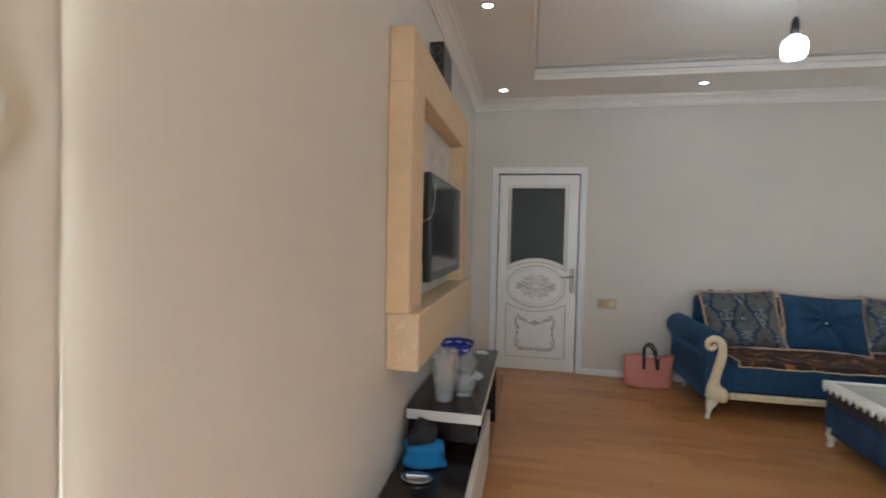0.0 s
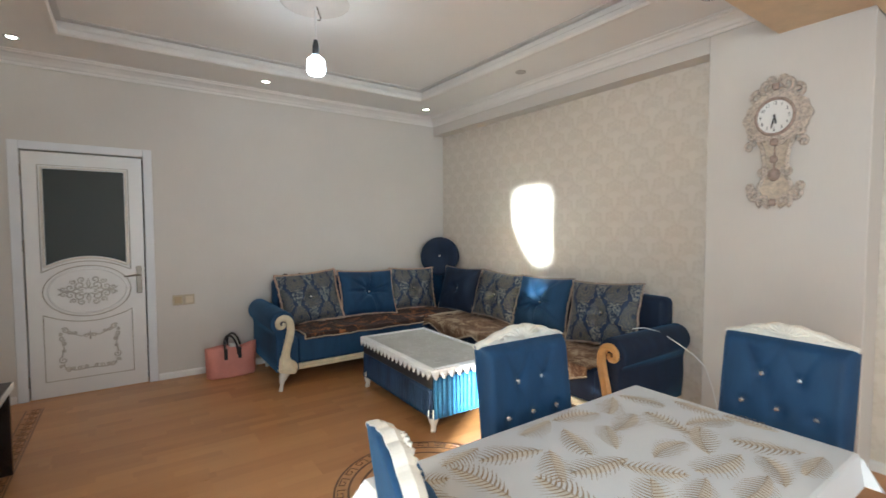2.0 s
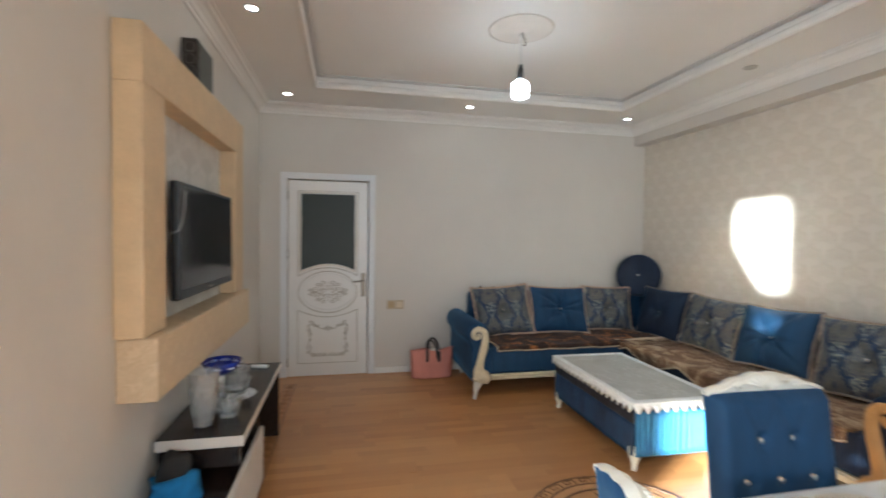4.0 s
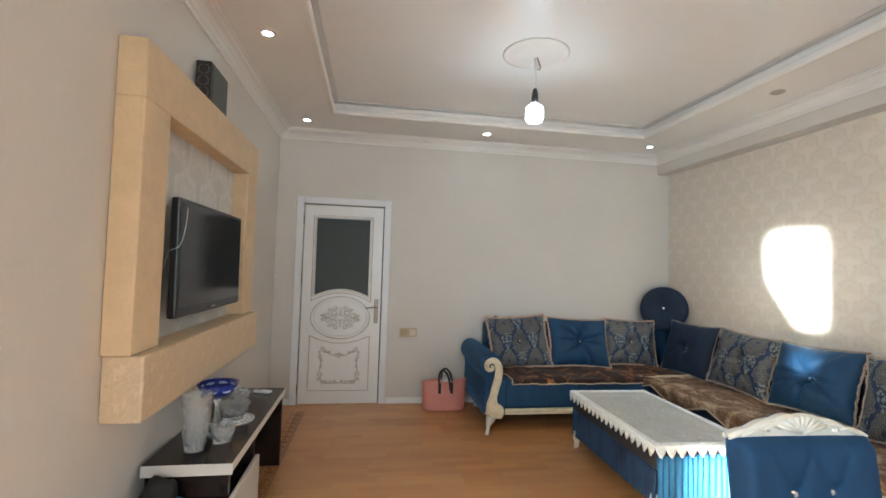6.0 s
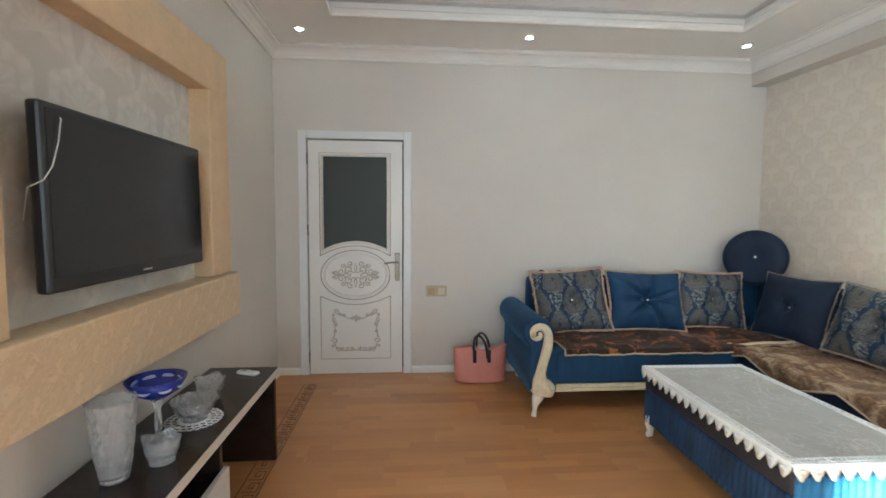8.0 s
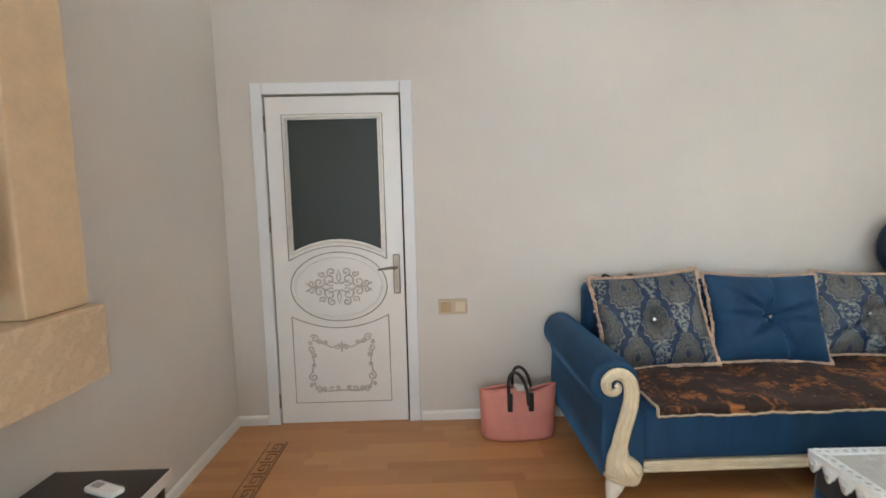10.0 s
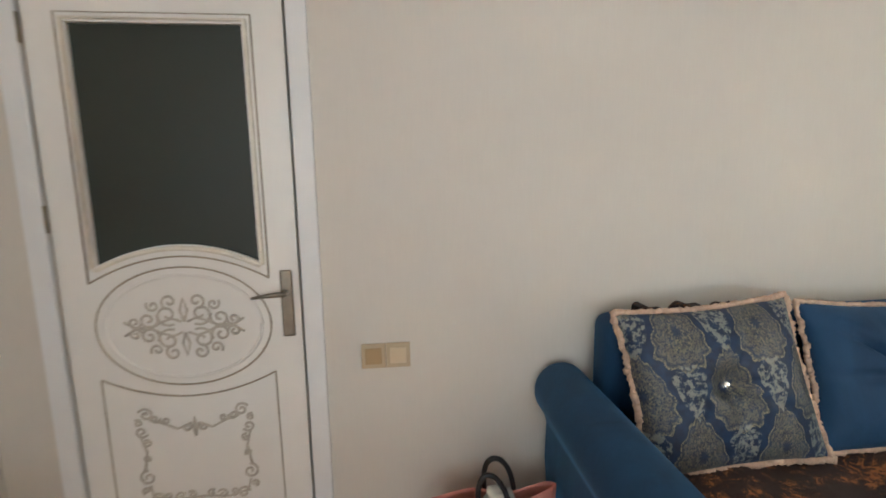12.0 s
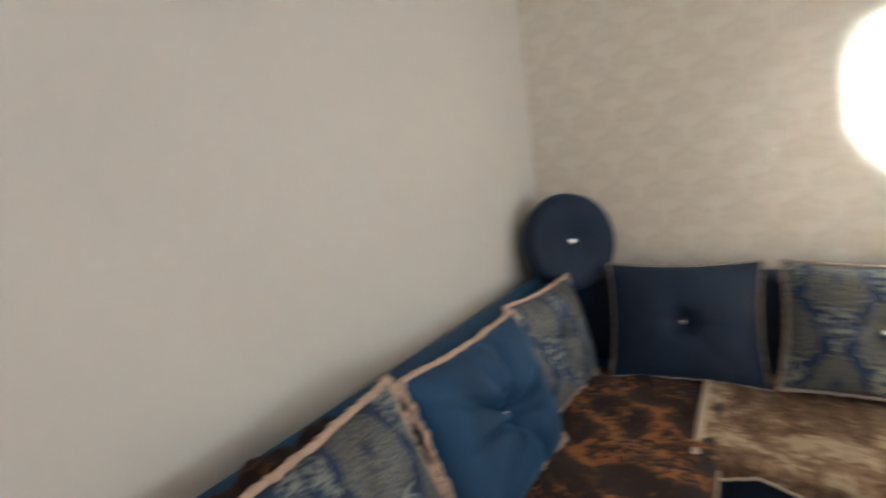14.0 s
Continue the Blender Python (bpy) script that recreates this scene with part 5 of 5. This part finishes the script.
def oil(u, v):
    """The flat top and a short hanging edge, flaring at the corners."""
    ex = 0.09
    def along(t, a, b):
        L = b - a + 2 * ex
        s = t * L
        if s < ex:
            return a, ex - s
        if s > ex + b - a:
            return b, s - ex - (b - a)
        return a + s - ex, 0.0
    x, dx = along(u, OX0, OX1)
    y, dy = along(v, OY0, OY1)
    sx = -1 if u < 0.5 else 1
    sy = -1 if v < 0.5 else 1
    hang = max(dx, dy) + 0.25 * min(dx, dy)
    flare = 0.16 if not (dx and dy) else 0.55
    z = OZ - hang * 0.97
    return Vector((x + sx * dx * flare, y + sy * dy * flare, z))


part("cloth", sheet(oil, 90, 70, (0, 0, -0.002)), OILCLOTH, oc, "", False)


def feather(cx, cy, ang, ln, rnd):
    """One printed leaf: a pale body and darker barbs to both sides of a bent rib."""
    body, ink = bmesh.new(), bmesh.new()
    ca, sa = math.cos(ang), math.sin(ang)
    bend = rnd.uniform(-0.5, 0.5)
    z1, z2 = OZ + 0.0006, OZ + 0.0010
    rot = lambda x, y, z: (cx + x * ca - y * sa, cy + x * sa + y * ca, z)
    rib = lambda t: (t * ln, bend * ln * t * (1 - t) * 0.6)
    edge = lambda t: 0.28 * ln * math.sin(math.pi * min(1, t * 0.94 + 0.04)) ** 0.8
    side = rnd.choice((1, -1))
    inner = [rot(*rib(k / 8), z1) for k in range(9)]
    outer = [rot(rib(k / 8)[0] + 0.25 * edge(k / 8), rib(k / 8)[1] + side * edge(k / 8) * 0.55, z1) for k in range(9)]
    va, vb = [body.verts.new(p) for p in outer], [body.verts.new(p) for p in inner]
    for k in range(8):
        body.faces.new((va[k], vb[k], vb[k + 1], va[k + 1]) if side > 0 else (va[k], va[k + 1], vb[k + 1], vb[k]))
    n = 13
    for s in (1, -1):
        for k in range(1, n):
            t = k / n
            x, y = rib(t)
            w = edge(t) * rnd.uniform(0.9, 1.08)
            k0 = 0.04
            at = lambda q: (x + (0.28 * q + 0.34 * q * q) * w, y + s * w * q)
            fat = lambda q: ln * (0.0175 - 0.014 * q) * (0.8 if s == side else 1.0)
            qs = [k0 + (1 - k0) * i / 3 for i in range(4)]
            lo_ = [ink.verts.new(rot(at(q)[0] - fat(q), at(q)[1], z2)) for q in qs]
            hi_ = [ink.verts.new(rot(at(q)[0] + fat(q), at(q)[1], z2)) for q in qs]
            for i in range(3):
                quad = (lo_[i], hi_[i], hi_[i + 1], lo_[i + 1])
                ink.faces.new(quad if s > 0 else quad[::-1])
    for k in range(10):
        (x, y), (x2, y2) = rib(k / 10), rib((k + 1) / 10)
        h = 0.006 * ln
        ink.faces.new([ink.verts.new(rot(*p, z2 + 0.0002)) for p in ((x, y - h), (x2, y2 - h), (x2, y2 + h), (x, y + h))])
    return body, ink


rnd = random.Random(11)
spots = []
tries = 0
while len(spots) < 44 and tries < 4000:
    tries += 1
    cx, cy, ln = rnd.uniform(OX0 + 0.03, OX1 - 0.03), rnd.uniform(OY0 + 0.03, OY1 - 0.03), rnd.uniform(0.15, 0.20)
    if any(math.hypot(cx - a, cy - b) < 0.118 for a, b in spots):
        continue
    ang = rnd.uniform(0, 6.28)
    sx, sy = cx - math.cos(ang) * ln / 2, cy - math.sin(ang) * ln / 2
    tx, ty = cx + math.cos(ang) * ln * 0.62, cy + math.sin(ang) * ln * 0.62
    if not (OX0 + 0.02 < min(sx, tx) and max(sx, tx) < OX1 - 0.02 and OY0 + 0.02 < min(sy, ty) and max(sy, ty) < OY1 - 0.02):
        continue
    spots.append((cx, cy))
    b, i = feather(sx, sy, ang, ln, rnd)
    leaf = part("leaf_print", i, LEAF_INK, oc, "beige printed feather leaf")
    part("leaf_blade", b, LEAF_PALE, leaf, "pale printed blade")


def chair():
    """Built at the origin: the seat faces -y, the backrest stands at +y."""
    c = thing("dining_chair", "blue tufted velvet dining chair with ivory carved crest", "chair", group="chairs round the table")
    part("seat", box(-0.225, 0.225, -0.22, 0.20, 0.40, 0.475, 0.03, 4), BLUE, c, "", True)
    part("apron", box(-0.215, 0.215, -0.21, 0.20, 0.345, 0.3995, 0.006), IVORY, c)
    W, Z0, Z1 = 0.42, 0.48, 0.975
    top = lambda x: Z1 - 0.006 + 0.055 * math.cos(min(1, abs(x) / 0.21) * 1.45) ** 1.3 + 0.006 * abs(math.sin(x * 42))
    gems = [(-0.118, 0.718), (0.0, 0.718), (0.118, 0.718), (-0.059, 0.835), (0.059, 0.835)]

    def face(u, v):
        x, z = (u - 0.5) * W, Z0 + (Z1 - Z0) * v
        e = min(1, min(u, 1 - u) / 0.06) ** 0.5 * min(1, min(v, 1 - v) / 0.06) ** 0.5
        d = 0.052 * e
        for gx, gz in gems:
            r = math.hypot(x - gx, z - gz)
            d -= 0.020 * math.exp(-(r / 0.022) ** 2) * e
        for gx, gz in gems:
            for sx in (-1, 1):
                px_, pz_ = x - gx, z - gz
                along = (px_ * sx * 0.059 + pz_ * 0.117) / 0.131
                across = abs(px_ * sx * 0.117 - pz_ * 0.059) / 0.131
                if 0 < along < 0.16:
                    d -= (0.0060 if gz > 0.8 else 0.0012) * math.exp(-(across / 0.009) ** 2) * e
        tilt = 0.06 * (z - Z0) / 0.45
        return Vector((x, 0.185 - d + tilt, z))

    def rear(u, v):
        p = face(u, v)
        z = Z0 + (top(p.x) - 0.006 - Z0) * v
        return Vector((p.x, 0.196 + 0.012 * min(1, min(u, 1 - u) / 0.05) ** 0.5 + 0.06 * (z - Z0) / 0.45, z))

    part("backrest", join(sheet(face, 44, 44, (0, 0.012, 0)), sheet(rear, 16, 16, (0, -0.012, 0))), BLUE, c, "blue tufted velvet backrest", True)
    for gx, gz in gems:
        y = face(gx / W + 0.5, (gz - Z0) / (Z1 - Z0)).y
        part("button", moved(lathe([(0, 0.010), (0.008, 0.008), (0.0125, 0.002), (0.0125, -0.004), (0, -0.005)], 12), Matrix.Translation((gx, y - 0.002, gz)) @ pose(0, 0, 0, 90)), GEM, c, "crystal button")
    crest = bmesh.new()
    xs_ = [-W / 2 + W * k / 36 for k in range(37)]
    rows = []
    for x in xs_:
        t = 0.055
        rows.append([crest.verts.new((x, y, z)) for y, z in ((0.188 + t, Z1 - 0.012), (0.180 + t, top(x) - 0.006), (0.194 + t, top(x)), (0.216 + t, top(x) - 0.003), (0.216 + t, Z1 - 0.012))])
    for a, b in zip(rows, rows[1:]):
        for k in range(5):
            crest.faces.new((a[k], a[(k + 1) % 5], b[(k + 1) % 5], b[k]))
    crest.faces.new(rows[0])
    crest.faces.new(rows[-1][::-1])
    bmesh.ops.recalc_face_normals(crest, faces=crest.faces)
    cr = part("crest", crest, IVORY, c, "ivory carved crest rail")
    shell = [tube([(0.0, 0.236, Z1 + 0.004), (0.018 * k, 0.234, Z1 + 0.052 - 0.0016 * k * k)], [0.003, 0.006], 6) for k in range(-4, 5)]
    for s in (-1, 1):
        shell.append(tube([(s * x * 0.9, 0.236, z + Z1 - 0.936) for x, z in ((0.075, 0.955), (0.10, 0.965), (0.125, 0.955), (0.120, 0.943), (0.108, 0.948))], 0.004, 6))
        shell.append(tube([(s * x * 0.9, 0.236, z + Z1 - 0.936) for x, z in ((0.13, 0.948), (0.155, 0.952), (0.18, 0.942), (0.20, 0.936))], 0.004, 6))
    for piece in shell:
        part("carving", piece, IVORY, cr, "", True)
    for s in (-1, 1):
        part("stile", box(s * 0.195 - 0.012, s * 0.195 + 0.012, 0.18, 0.205, 0.345, 0.50, 0.005), IVORY, c)
        part("leg", tube([(s * 0.195, -0.185, 0.36), (s * 0.205, -0.195, 0.26), (s * 0.195, -0.185, 0.10), (s * 0.200, -0.195, 0.0)], [0.026, 0.028, 0.016, 0.019], 10), IVORY, c, "", True)
        part("leg", tube([(s * 0.20, 0.19, 0.40), (s * 0.20, 0.20, 0.2), (s * 0.205, 0.235, 0.0)], [0.022, 0.020, 0.016], 10), IVORY, c, "", True)
    return c


ch = chair()
ch.matrix_basis = pose(1.525, 0.42, 0, 0, 0, -2)
copy_thing(ch, pose(2.10, 0.10, 0, 0, 0, -91))
copy_thing(ch, pose(0.945, 0.062, 0, 0, 0, 74))

# ---- handbag beside the sofa ----
bag = thing("handbag", "salmon pink tote bag with black straps on the floor", "handbag", (1.115, 4.06, 0))


def bag_side(u, v, s):
    a = (u - 0.5) * 2
    w = 0.212 * (1 - 0.06 * v)
    bulge = 0.085 * (1 - abs(a) ** 3) ** 0.5 * (1 - 0.62 * v ** 1.6) + 0.006 * noise.noise(Vector((a * 3, v * 3, s)))
    z = 0.004 + 0.275 * v + 0.018 * v * abs(a) ** 2 - 0.012 * v * math.sin(a * 5)
    return Vector((1.105 + a * w * (1.0 + 0.12 * v), 4.06 - s * bulge, z))


body_ = part("body", join(sheet(lambda u, v: bag_side(u, v, 1), 28, 16, (0, 0.003, 0)), sheet(lambda u, v: bag_side(u, v, -1), 28, 16, (0, -0.003, 0)), box(0.945, 1.285, 4.00, 4.12, 0.0, 0.008, 0.003)), PINK, bag, "", True)
part("lining", box(0.95, 1.28, 4.03, 4.09, 0.10, 0.245, 0.02), BLACK_LEATHER, bag, "dark lining")
for s, dx in ((1, -0.01), (-1, 0.03)):
    pts = [(1.112 + dx - 0.054 * math.cos(q) - 0.024 * math.sin(q), 4.06 - s * (0.062 - 0.018 * math.sin(q)), 0.205 + 0.185 * max(0.0, math.sin(q)) ** 0.62) for q in [math.pi * k / 22 for k in range(23)]]
    part("strap", tube(pts, 0.0095, 8), BLACK_LEATHER, bag, "black leather strap", True)
part("contents", moved(lump(0.05, 0.03, 0.035, 9, 0.5), pose(1.13, 4.06, 0.235)), CURTAIN, bag, "crumpled pale cloth", True)
for x in (1.05, 1.17):
    part("strap_tab", box(x - 0.014, x + 0.014, 3.985, 4.005, 0.17, 0.275, 0.004), BLACK_LEATHER, bag)

# ---- lamps in the ceiling ----
rs = thing("ceiling_rosette", "round beige plaster ceiling rosette", "ceiling rosette", (1.376, 2.40, ZR))
part("disc", moved(lathe([(0, 0.0), (0.215, 0.0), (0.22, -0.003), (0.205, -0.006), (0.15, -0.008), (0.07, -0.010), (0.05, -0.022), (0, -0.024)], 48), pose(1.376, 2.40, ZR - 0.0005)), plain("aged_plaster", (0.72, 0.67, 0.61), 0.6, vary=0.06), rs, "", True)
pl = thing("pendant_bulb", "bare lit white bulb hanging on twisted wires", "lamp", (1.376, 2.40, ZR))
wires = []
for k, ph in enumerate((0.0, 2.1, 4.2)):
    wires.append(tube([(1.376 + (0.004 + 0.012 * max(0, 0.4 - t)) * math.cos(ph + t * 14), 2.40 + (0.004 + 0.012 * max(0, 0.4 - t)) * math.sin(ph + t * 14), ZR - 0.03 - 0.215 * t) for t in [i / 24 for i in range(25)]], 0.0025, 6))
part("wire", join(*wires), CABLE, pl, "", True)
part("hook", tube([(1.386, 2.40, ZR - 0.02), (1.40, 2.40, ZR - 0.06), (1.408, 2.39, ZR - 0.09), (1.400, 2.38, ZR - 0.115), (1.385, 2.39, ZR - 0.11)], 0.004, 6), BRASS, pl, "", True)
part("socket", moved(lathe([(0, 0.10), (0.012, 0.10), (0.016, 0.085), (0.021, 0.06), (0.023, 0.0), (0, 0.0)], 18), pose(1.376, 2.40, 2.512)), BLACK, pl, "black bulb socket", True)
part("bulb", moved(lathe([(0, 0.152), (0.022, 0.152), (0.030, 0.144), (0.054, 0.126), (0.058, 0.095), (0.058, 0.052), (0.049, 0.032), (0.028, 0.024), (0, 0.024)], 28), pose(1.376, 2.40, 2.360)), BULB, pl, "glowing white bulb", True)
lamp("bulb_light", "POINT", 0.15, pose(1.376, 2.40, 2.32), (0.95, 0.97, 1.0), 0.07)
for x, y, on in ((-0.302, 3.90, True), (1.43, 3.90, True), (3.20, 3.90, True), (3.195, 2.37, False), (-0.305, 2.30, True), (3.19, 0.80, True), (-0.305, 0.80, True), (1.43, 0.80, True)):
    dl = thing("downlight", "small round lit ceiling spotlight in a chrome ring" if on else "small round unlit ceiling spotlight", "ceiling light", (x, y, ZC), "ceiling spotlights")
    part("ring", moved(lathe([(0.030, 0.0), (0.046, 0.0), (0.047, -0.004), (0.040, -0.010), (0.030, -0.006)], 28), pose(x, y, ZC - 0.0005)), SILVER if on else SPOT_OFF, dl, "", True)
    part("lens", moved(lathe([(0, -0.004), (0.029, -0.004), (0.030, -0.002), (0, -0.001)], 24), pose(x, y, ZC)), SPOT if on else SPOT_OFF, dl)

# ---- wall clock ----
CY, CZc, CXc = 0.56, 2.045, X1
clock = thing("wall_clock", "ornate antique ivory and bronze pendulum wall clock", "clock", (CXc, CY, 1.88))
FACE = Matrix(((0, 0, -1, CXc), (-0.92, 0, 0, CY), (0, 1.07, 0, CZc), (0, 0, 0, 1)))   # local x right, y up, z out of the wall
ANTIQUE = plain("antique_cream_resin", (0.58, 0.49, 0.38), 0.42, vary=0.38, scale=42, bump=0.3)


def oval_ring(rx, ry, n, amp, lobes, z0, z1):
    pts = []
    for i in range(n):
        a = 2 * math.pi * i / n
        k = 1 + amp * math.cos(lobes * a) + (0.20 * abs(math.cos(a)) ** 7 if lobes > 1 else 0.0)
        pts.append((rx * k * math.cos(a), ry * k * math.sin(a)))
    return prism(pts, z0, z1, 0)


part("case", moved(join(oval_ring(0.158, 0.152, 72, 0.035, 14, 0.0005, 0.030), oval_ring(0.135, 0.135, 48, 0.0, 1, 0.030, 0.044)), FACE), CLOCK_BODY, clock, "antique ivory resin case")
part("bezel", moved(tube([(0.106 * math.cos(a), 0.098 * math.sin(a), 0.046) for a in [2 * math.pi * i / 48 for i in range(48)]], 0.009, 8, True), FACE), CLOCK_GOLD, clock, "bronzed bezel", True)
dial = part("dial", moved(oval_ring(0.100, 0.092, 48, 0, 1, 0.044, 0.047), FACE), DIAL, clock, "white dial")
for h in range(1, 13):
    cu = bpy.data.curves.new("numeral", "FONT")
    cu.body, cu.size, cu.align_x, cu.align_y = str(h), 0.027, "CENTER", "CENTER"
    tmp = new("numeral_text", cu)
    me = bpy.data.meshes.new_from_object(tmp)
    bpy.data.objects.remove(tmp)
    bm = bmesh.new()
    bm.from_mesh(me)
    a = math.radians(90 - 30 * h)
    part("numeral", moved(bm, FACE @ Matrix.Translation((0.079 * math.cos(a), 0.072 * math.sin(a), 0.0495))), BLACK, dial)
for ang, ln, w in ((-75, 0.045, 0.0045), (-105, 0.068, 0.0032)):
    a = math.radians(ang)
    d, q = Vector((math.cos(a), math.sin(a), 0)), Vector((-math.sin(a), math.cos(a), 0))
    bm = prism([tuple((d * s + q * t).xy) for s, t in ((-0.012, -w), (ln * 0.8, -w), (ln, 0), (ln * 0.8, w), (-0.012, w))], 0.051, 0.053)
    part("hand_pointer", moved(bm, FACE), BLACK, dial)
orn = []


def flat_curl(cx, cy, r, start, turns, sx, z, n=18):
    return [(cx + sx * r * (1 - 0.8 * i / n) * math.cos(start + turns * 6.283 * i / n), cy + r * (1 - 0.8 * i / n) * math.sin(start + turns * 6.283 * i / n), z) for i in range(n + 1)]


for s in (1, -1):
    for cx, cy, r, st, tu, rad in ((0.055, 0.175, 0.045, 3.6, 1.2, 0.013), (0.115, 0.125, 0.038, 1.8, -1.2, 0.012), (0.150, 0.020, 0.035, 2.0, 1.2, 0.011), (0.135, -0.085, 0.035, 0.8, 1.3, 0.012), (0.150, -0.150, 0.030, 3.0, -1.2, 0.010), (0.030, 0.200, 0.024, 0.4, 1.1, 0.011), (0.070, -0.30, 0.032, 2.4, 1.2, 0.010), (0.110, -0.425, 0.042, 1.2, -1.3, 0.013), (0.135, -0.385, 0.030, 3.3, 1.2, 0.011), (0.060, -0.465, 0.036, 5.2, 1.2, 0.012)):
        orn.append(tube(flat_curl(s * cx, cy, r, st, tu, s, 0.022), rad, 8))
    orn.append(tube([(s * x, y, 0.016) for x, y in ((0.10, -0.12), (0.075, -0.17), (0.062, -0.25), (0.066, -0.33), (0.10, -0.40), (0.09, -0.46), (0.03, -0.50))], 0.014, 8))
part("scrollwork", moved(join(*orn), FACE), CLOCK_BODY, clock, "antique ivory scrollwork", True)
part("back_plate", moved(prism([(0.09, -0.10), (-0.09, -0.10), (-0.055, -0.20), (-0.05, -0.32), (-0.11, -0.42), (-0.06, -0.49), (0.06, -0.49), (0.11, -0.42), (0.05, -0.32), (0.055, -0.20)], 0.0005, 0.014), FACE), ANTIQUE, clock)
pen = [tube([(0, -0.12, 0.03), (0, -0.30, 0.03)], 0.006, 8), moved(lathe([(0, 0.008), (0.030, 0.006), (0.036, 0), (0.030, -0.006), (0, -0.008)], 24), pose(0, -0.32, 0.03))]
part("pendulum", moved(join(*pen), FACE), CLOCK_GOLD, clock, "bronzed pendulum", True)
gemb = [moved(lump(0.02, 0.02, 0.012, 2 + k), pose(x, y, 0.03)) for k, (x, y) in enumerate(((0, -0.475), (0, 0.165), (0, -0.235), (0, -0.14)))]
for piece in gemb:
    part("boss", moved(piece, FACE), CLOCK_GOLD, clock, "bronzed boss", True)

# ---- loose charging cable from the sofa arm to the pier ----
pts = [(3.18, 1.25, 0.688), (3.26, 1.21, 0.692), (3.34, 1.15, 0.665), (3.42, 1.08, 0.60), (3.50, 1.0, 0.52), (3.538, 0.93, 0.44), (3.542, 0.88, 0.30), (3.535, 0.84, 0.15), (3.53, 0.78, 0.03), (3.50, 0.70, 0.005)]
solid("charging_cable", tube(pts, 0.0036, 8), CABLE, "thin white charging cable over the sofa arm", "cable", smooth=True)

# ---- floor inlays ----
med = thing("floor_medallion", "round inlaid star medallion in the laminate floor", "floor inlay", (1.62, 1.47, 0))
MR = 0.49


def ring_plate(r0, r1, z, n=72):
    bm = bmesh.new()
    a = [[bm.verts.new((1.62 + r * math.cos(2 * math.pi * i / n), 1.47 + r * math.sin(2 * math.pi * i / n), zz)) for i in range(n)] for r, zz in ((r0, z - 0.004), (r0, z), (r1, z), (r1, z - 0.004))]
    for p, q in zip(a, a[1:]):
        for i in range(n):
            bm.faces.new((p[i], p[(i + 1) % n], q[(i + 1) % n], q[i]))
    bmesh.ops.recalc_face_normals(bm, faces=bm.faces)
    return bm


part("field", moved(lathe([(0, 0.0008), (MR, 0.0008), (MR, -0.003), (0, -0.003)], 72), pose(1.62, 1.47, 0)), INLAY_LIGHT, med)
for r0, r1 in ((MR - 0.012, MR), (MR - 0.085, MR - 0.073), (MR - 0.15, MR - 0.135)):
    part("ring", ring_plate(r0, r1, 0.0022), INLAY_DARK, med)
for i in range(16):
    a = 2 * math.pi * i / 16
    r = (0.335, 0.25)[i % 2]
    d, q = Vector((math.cos(a), math.sin(a))), Vector((-math.sin(a), math.cos(a)))
    c0 = Vector((1.62, 1.47))
    w = 0.058 if i % 2 == 0 else 0.04
    tri = [c0 + d * 0.05, c0 + d * 0.17 - q * w, c0 + d * r]
    part("star_ray", prism([tuple(p) for p in tri], -0.001, 0.0026 + 0.0002 * (i % 2)), INLAY_DARK, med)
    tri = [c0 + d * 0.05, c0 + d * r, c0 + d * 0.17 + q * w]
    part("star_ray", prism([tuple(p) for p in tri], -0.001, 0.0020), INLAY_LIGHT, med)
for i in range(26):
    a0 = 2 * math.pi * i / 26
    pt = lambda da, r: (1.62 + r * math.cos(a0 + da), 1.47 + r * math.sin(a0 + da))
    rr = [(0.0, MR - 0.066), (0.0, MR - 0.022), (0.15, MR - 0.022), (0.15, MR - 0.052), (0.07, MR - 0.052), (0.07, MR - 0.038)]
    part("key", tube([(*pt(da, r), 0.0012) for da, r in rr], 0.0035, 4), INLAY_DARK, med)
bd = thing("floor_border", "greek key inlay border along the wall", "floor inlay", (-0.28, 2.6, 0))
for x in (-0.335, -0.236):
    part("line", box(x - 0.004, x + 0.004, 0.9, 4.05, -0.002, 0.0018), BORDER_INK, bd)
for k in range(30):
    y = 0.92 + k * 0.1045
    segs = [(-0.32, y), (-0.25, y), (-0.25, y + 0.078), (-0.298, y + 0.078), (-0.298, y + 0.03), (-0.274, y + 0.03), (-0.274, y + 0.055)]
    part("key", join(*[tube([(*a, 0.0005), (*b, 0.0005)], 0.0042, 4) for a, b in zip(segs, segs[1:])]), BORDER_INK, bd)

# ---- floor boards ----
BW, BL = 0.192, 1.28
boards = {}


def board_mesh(ln):
    key = round(ln, 3)
    if key not in boards:
        bm = box(0, ln, 0, BW, -0.006, 0.0)
        me = bpy.data.meshes.new("plank")
        bm.to_mesh(me)
        bm.free()
        me.materials.append(FLOOR)
        boards[key] = me
    return boards[key]


row, y = 0, Y0
FX0, FX1 = X0 - 0.0, 3.79
while y < Y1 + 0.1:
    x = FX0 - (0.0, 0.55, 0.95, 0.3, 0.75)[row % 5]
    while x < FX1:
        a, b = max(x, FX0), min(x + BL, FX1)
        if b - a > 0.02:
            ob = new("plank", board_mesh(b - a))
            ob.location = (a, y, 0)
            ob.parent = floor
        x += BL
    y += BW
    row += 1
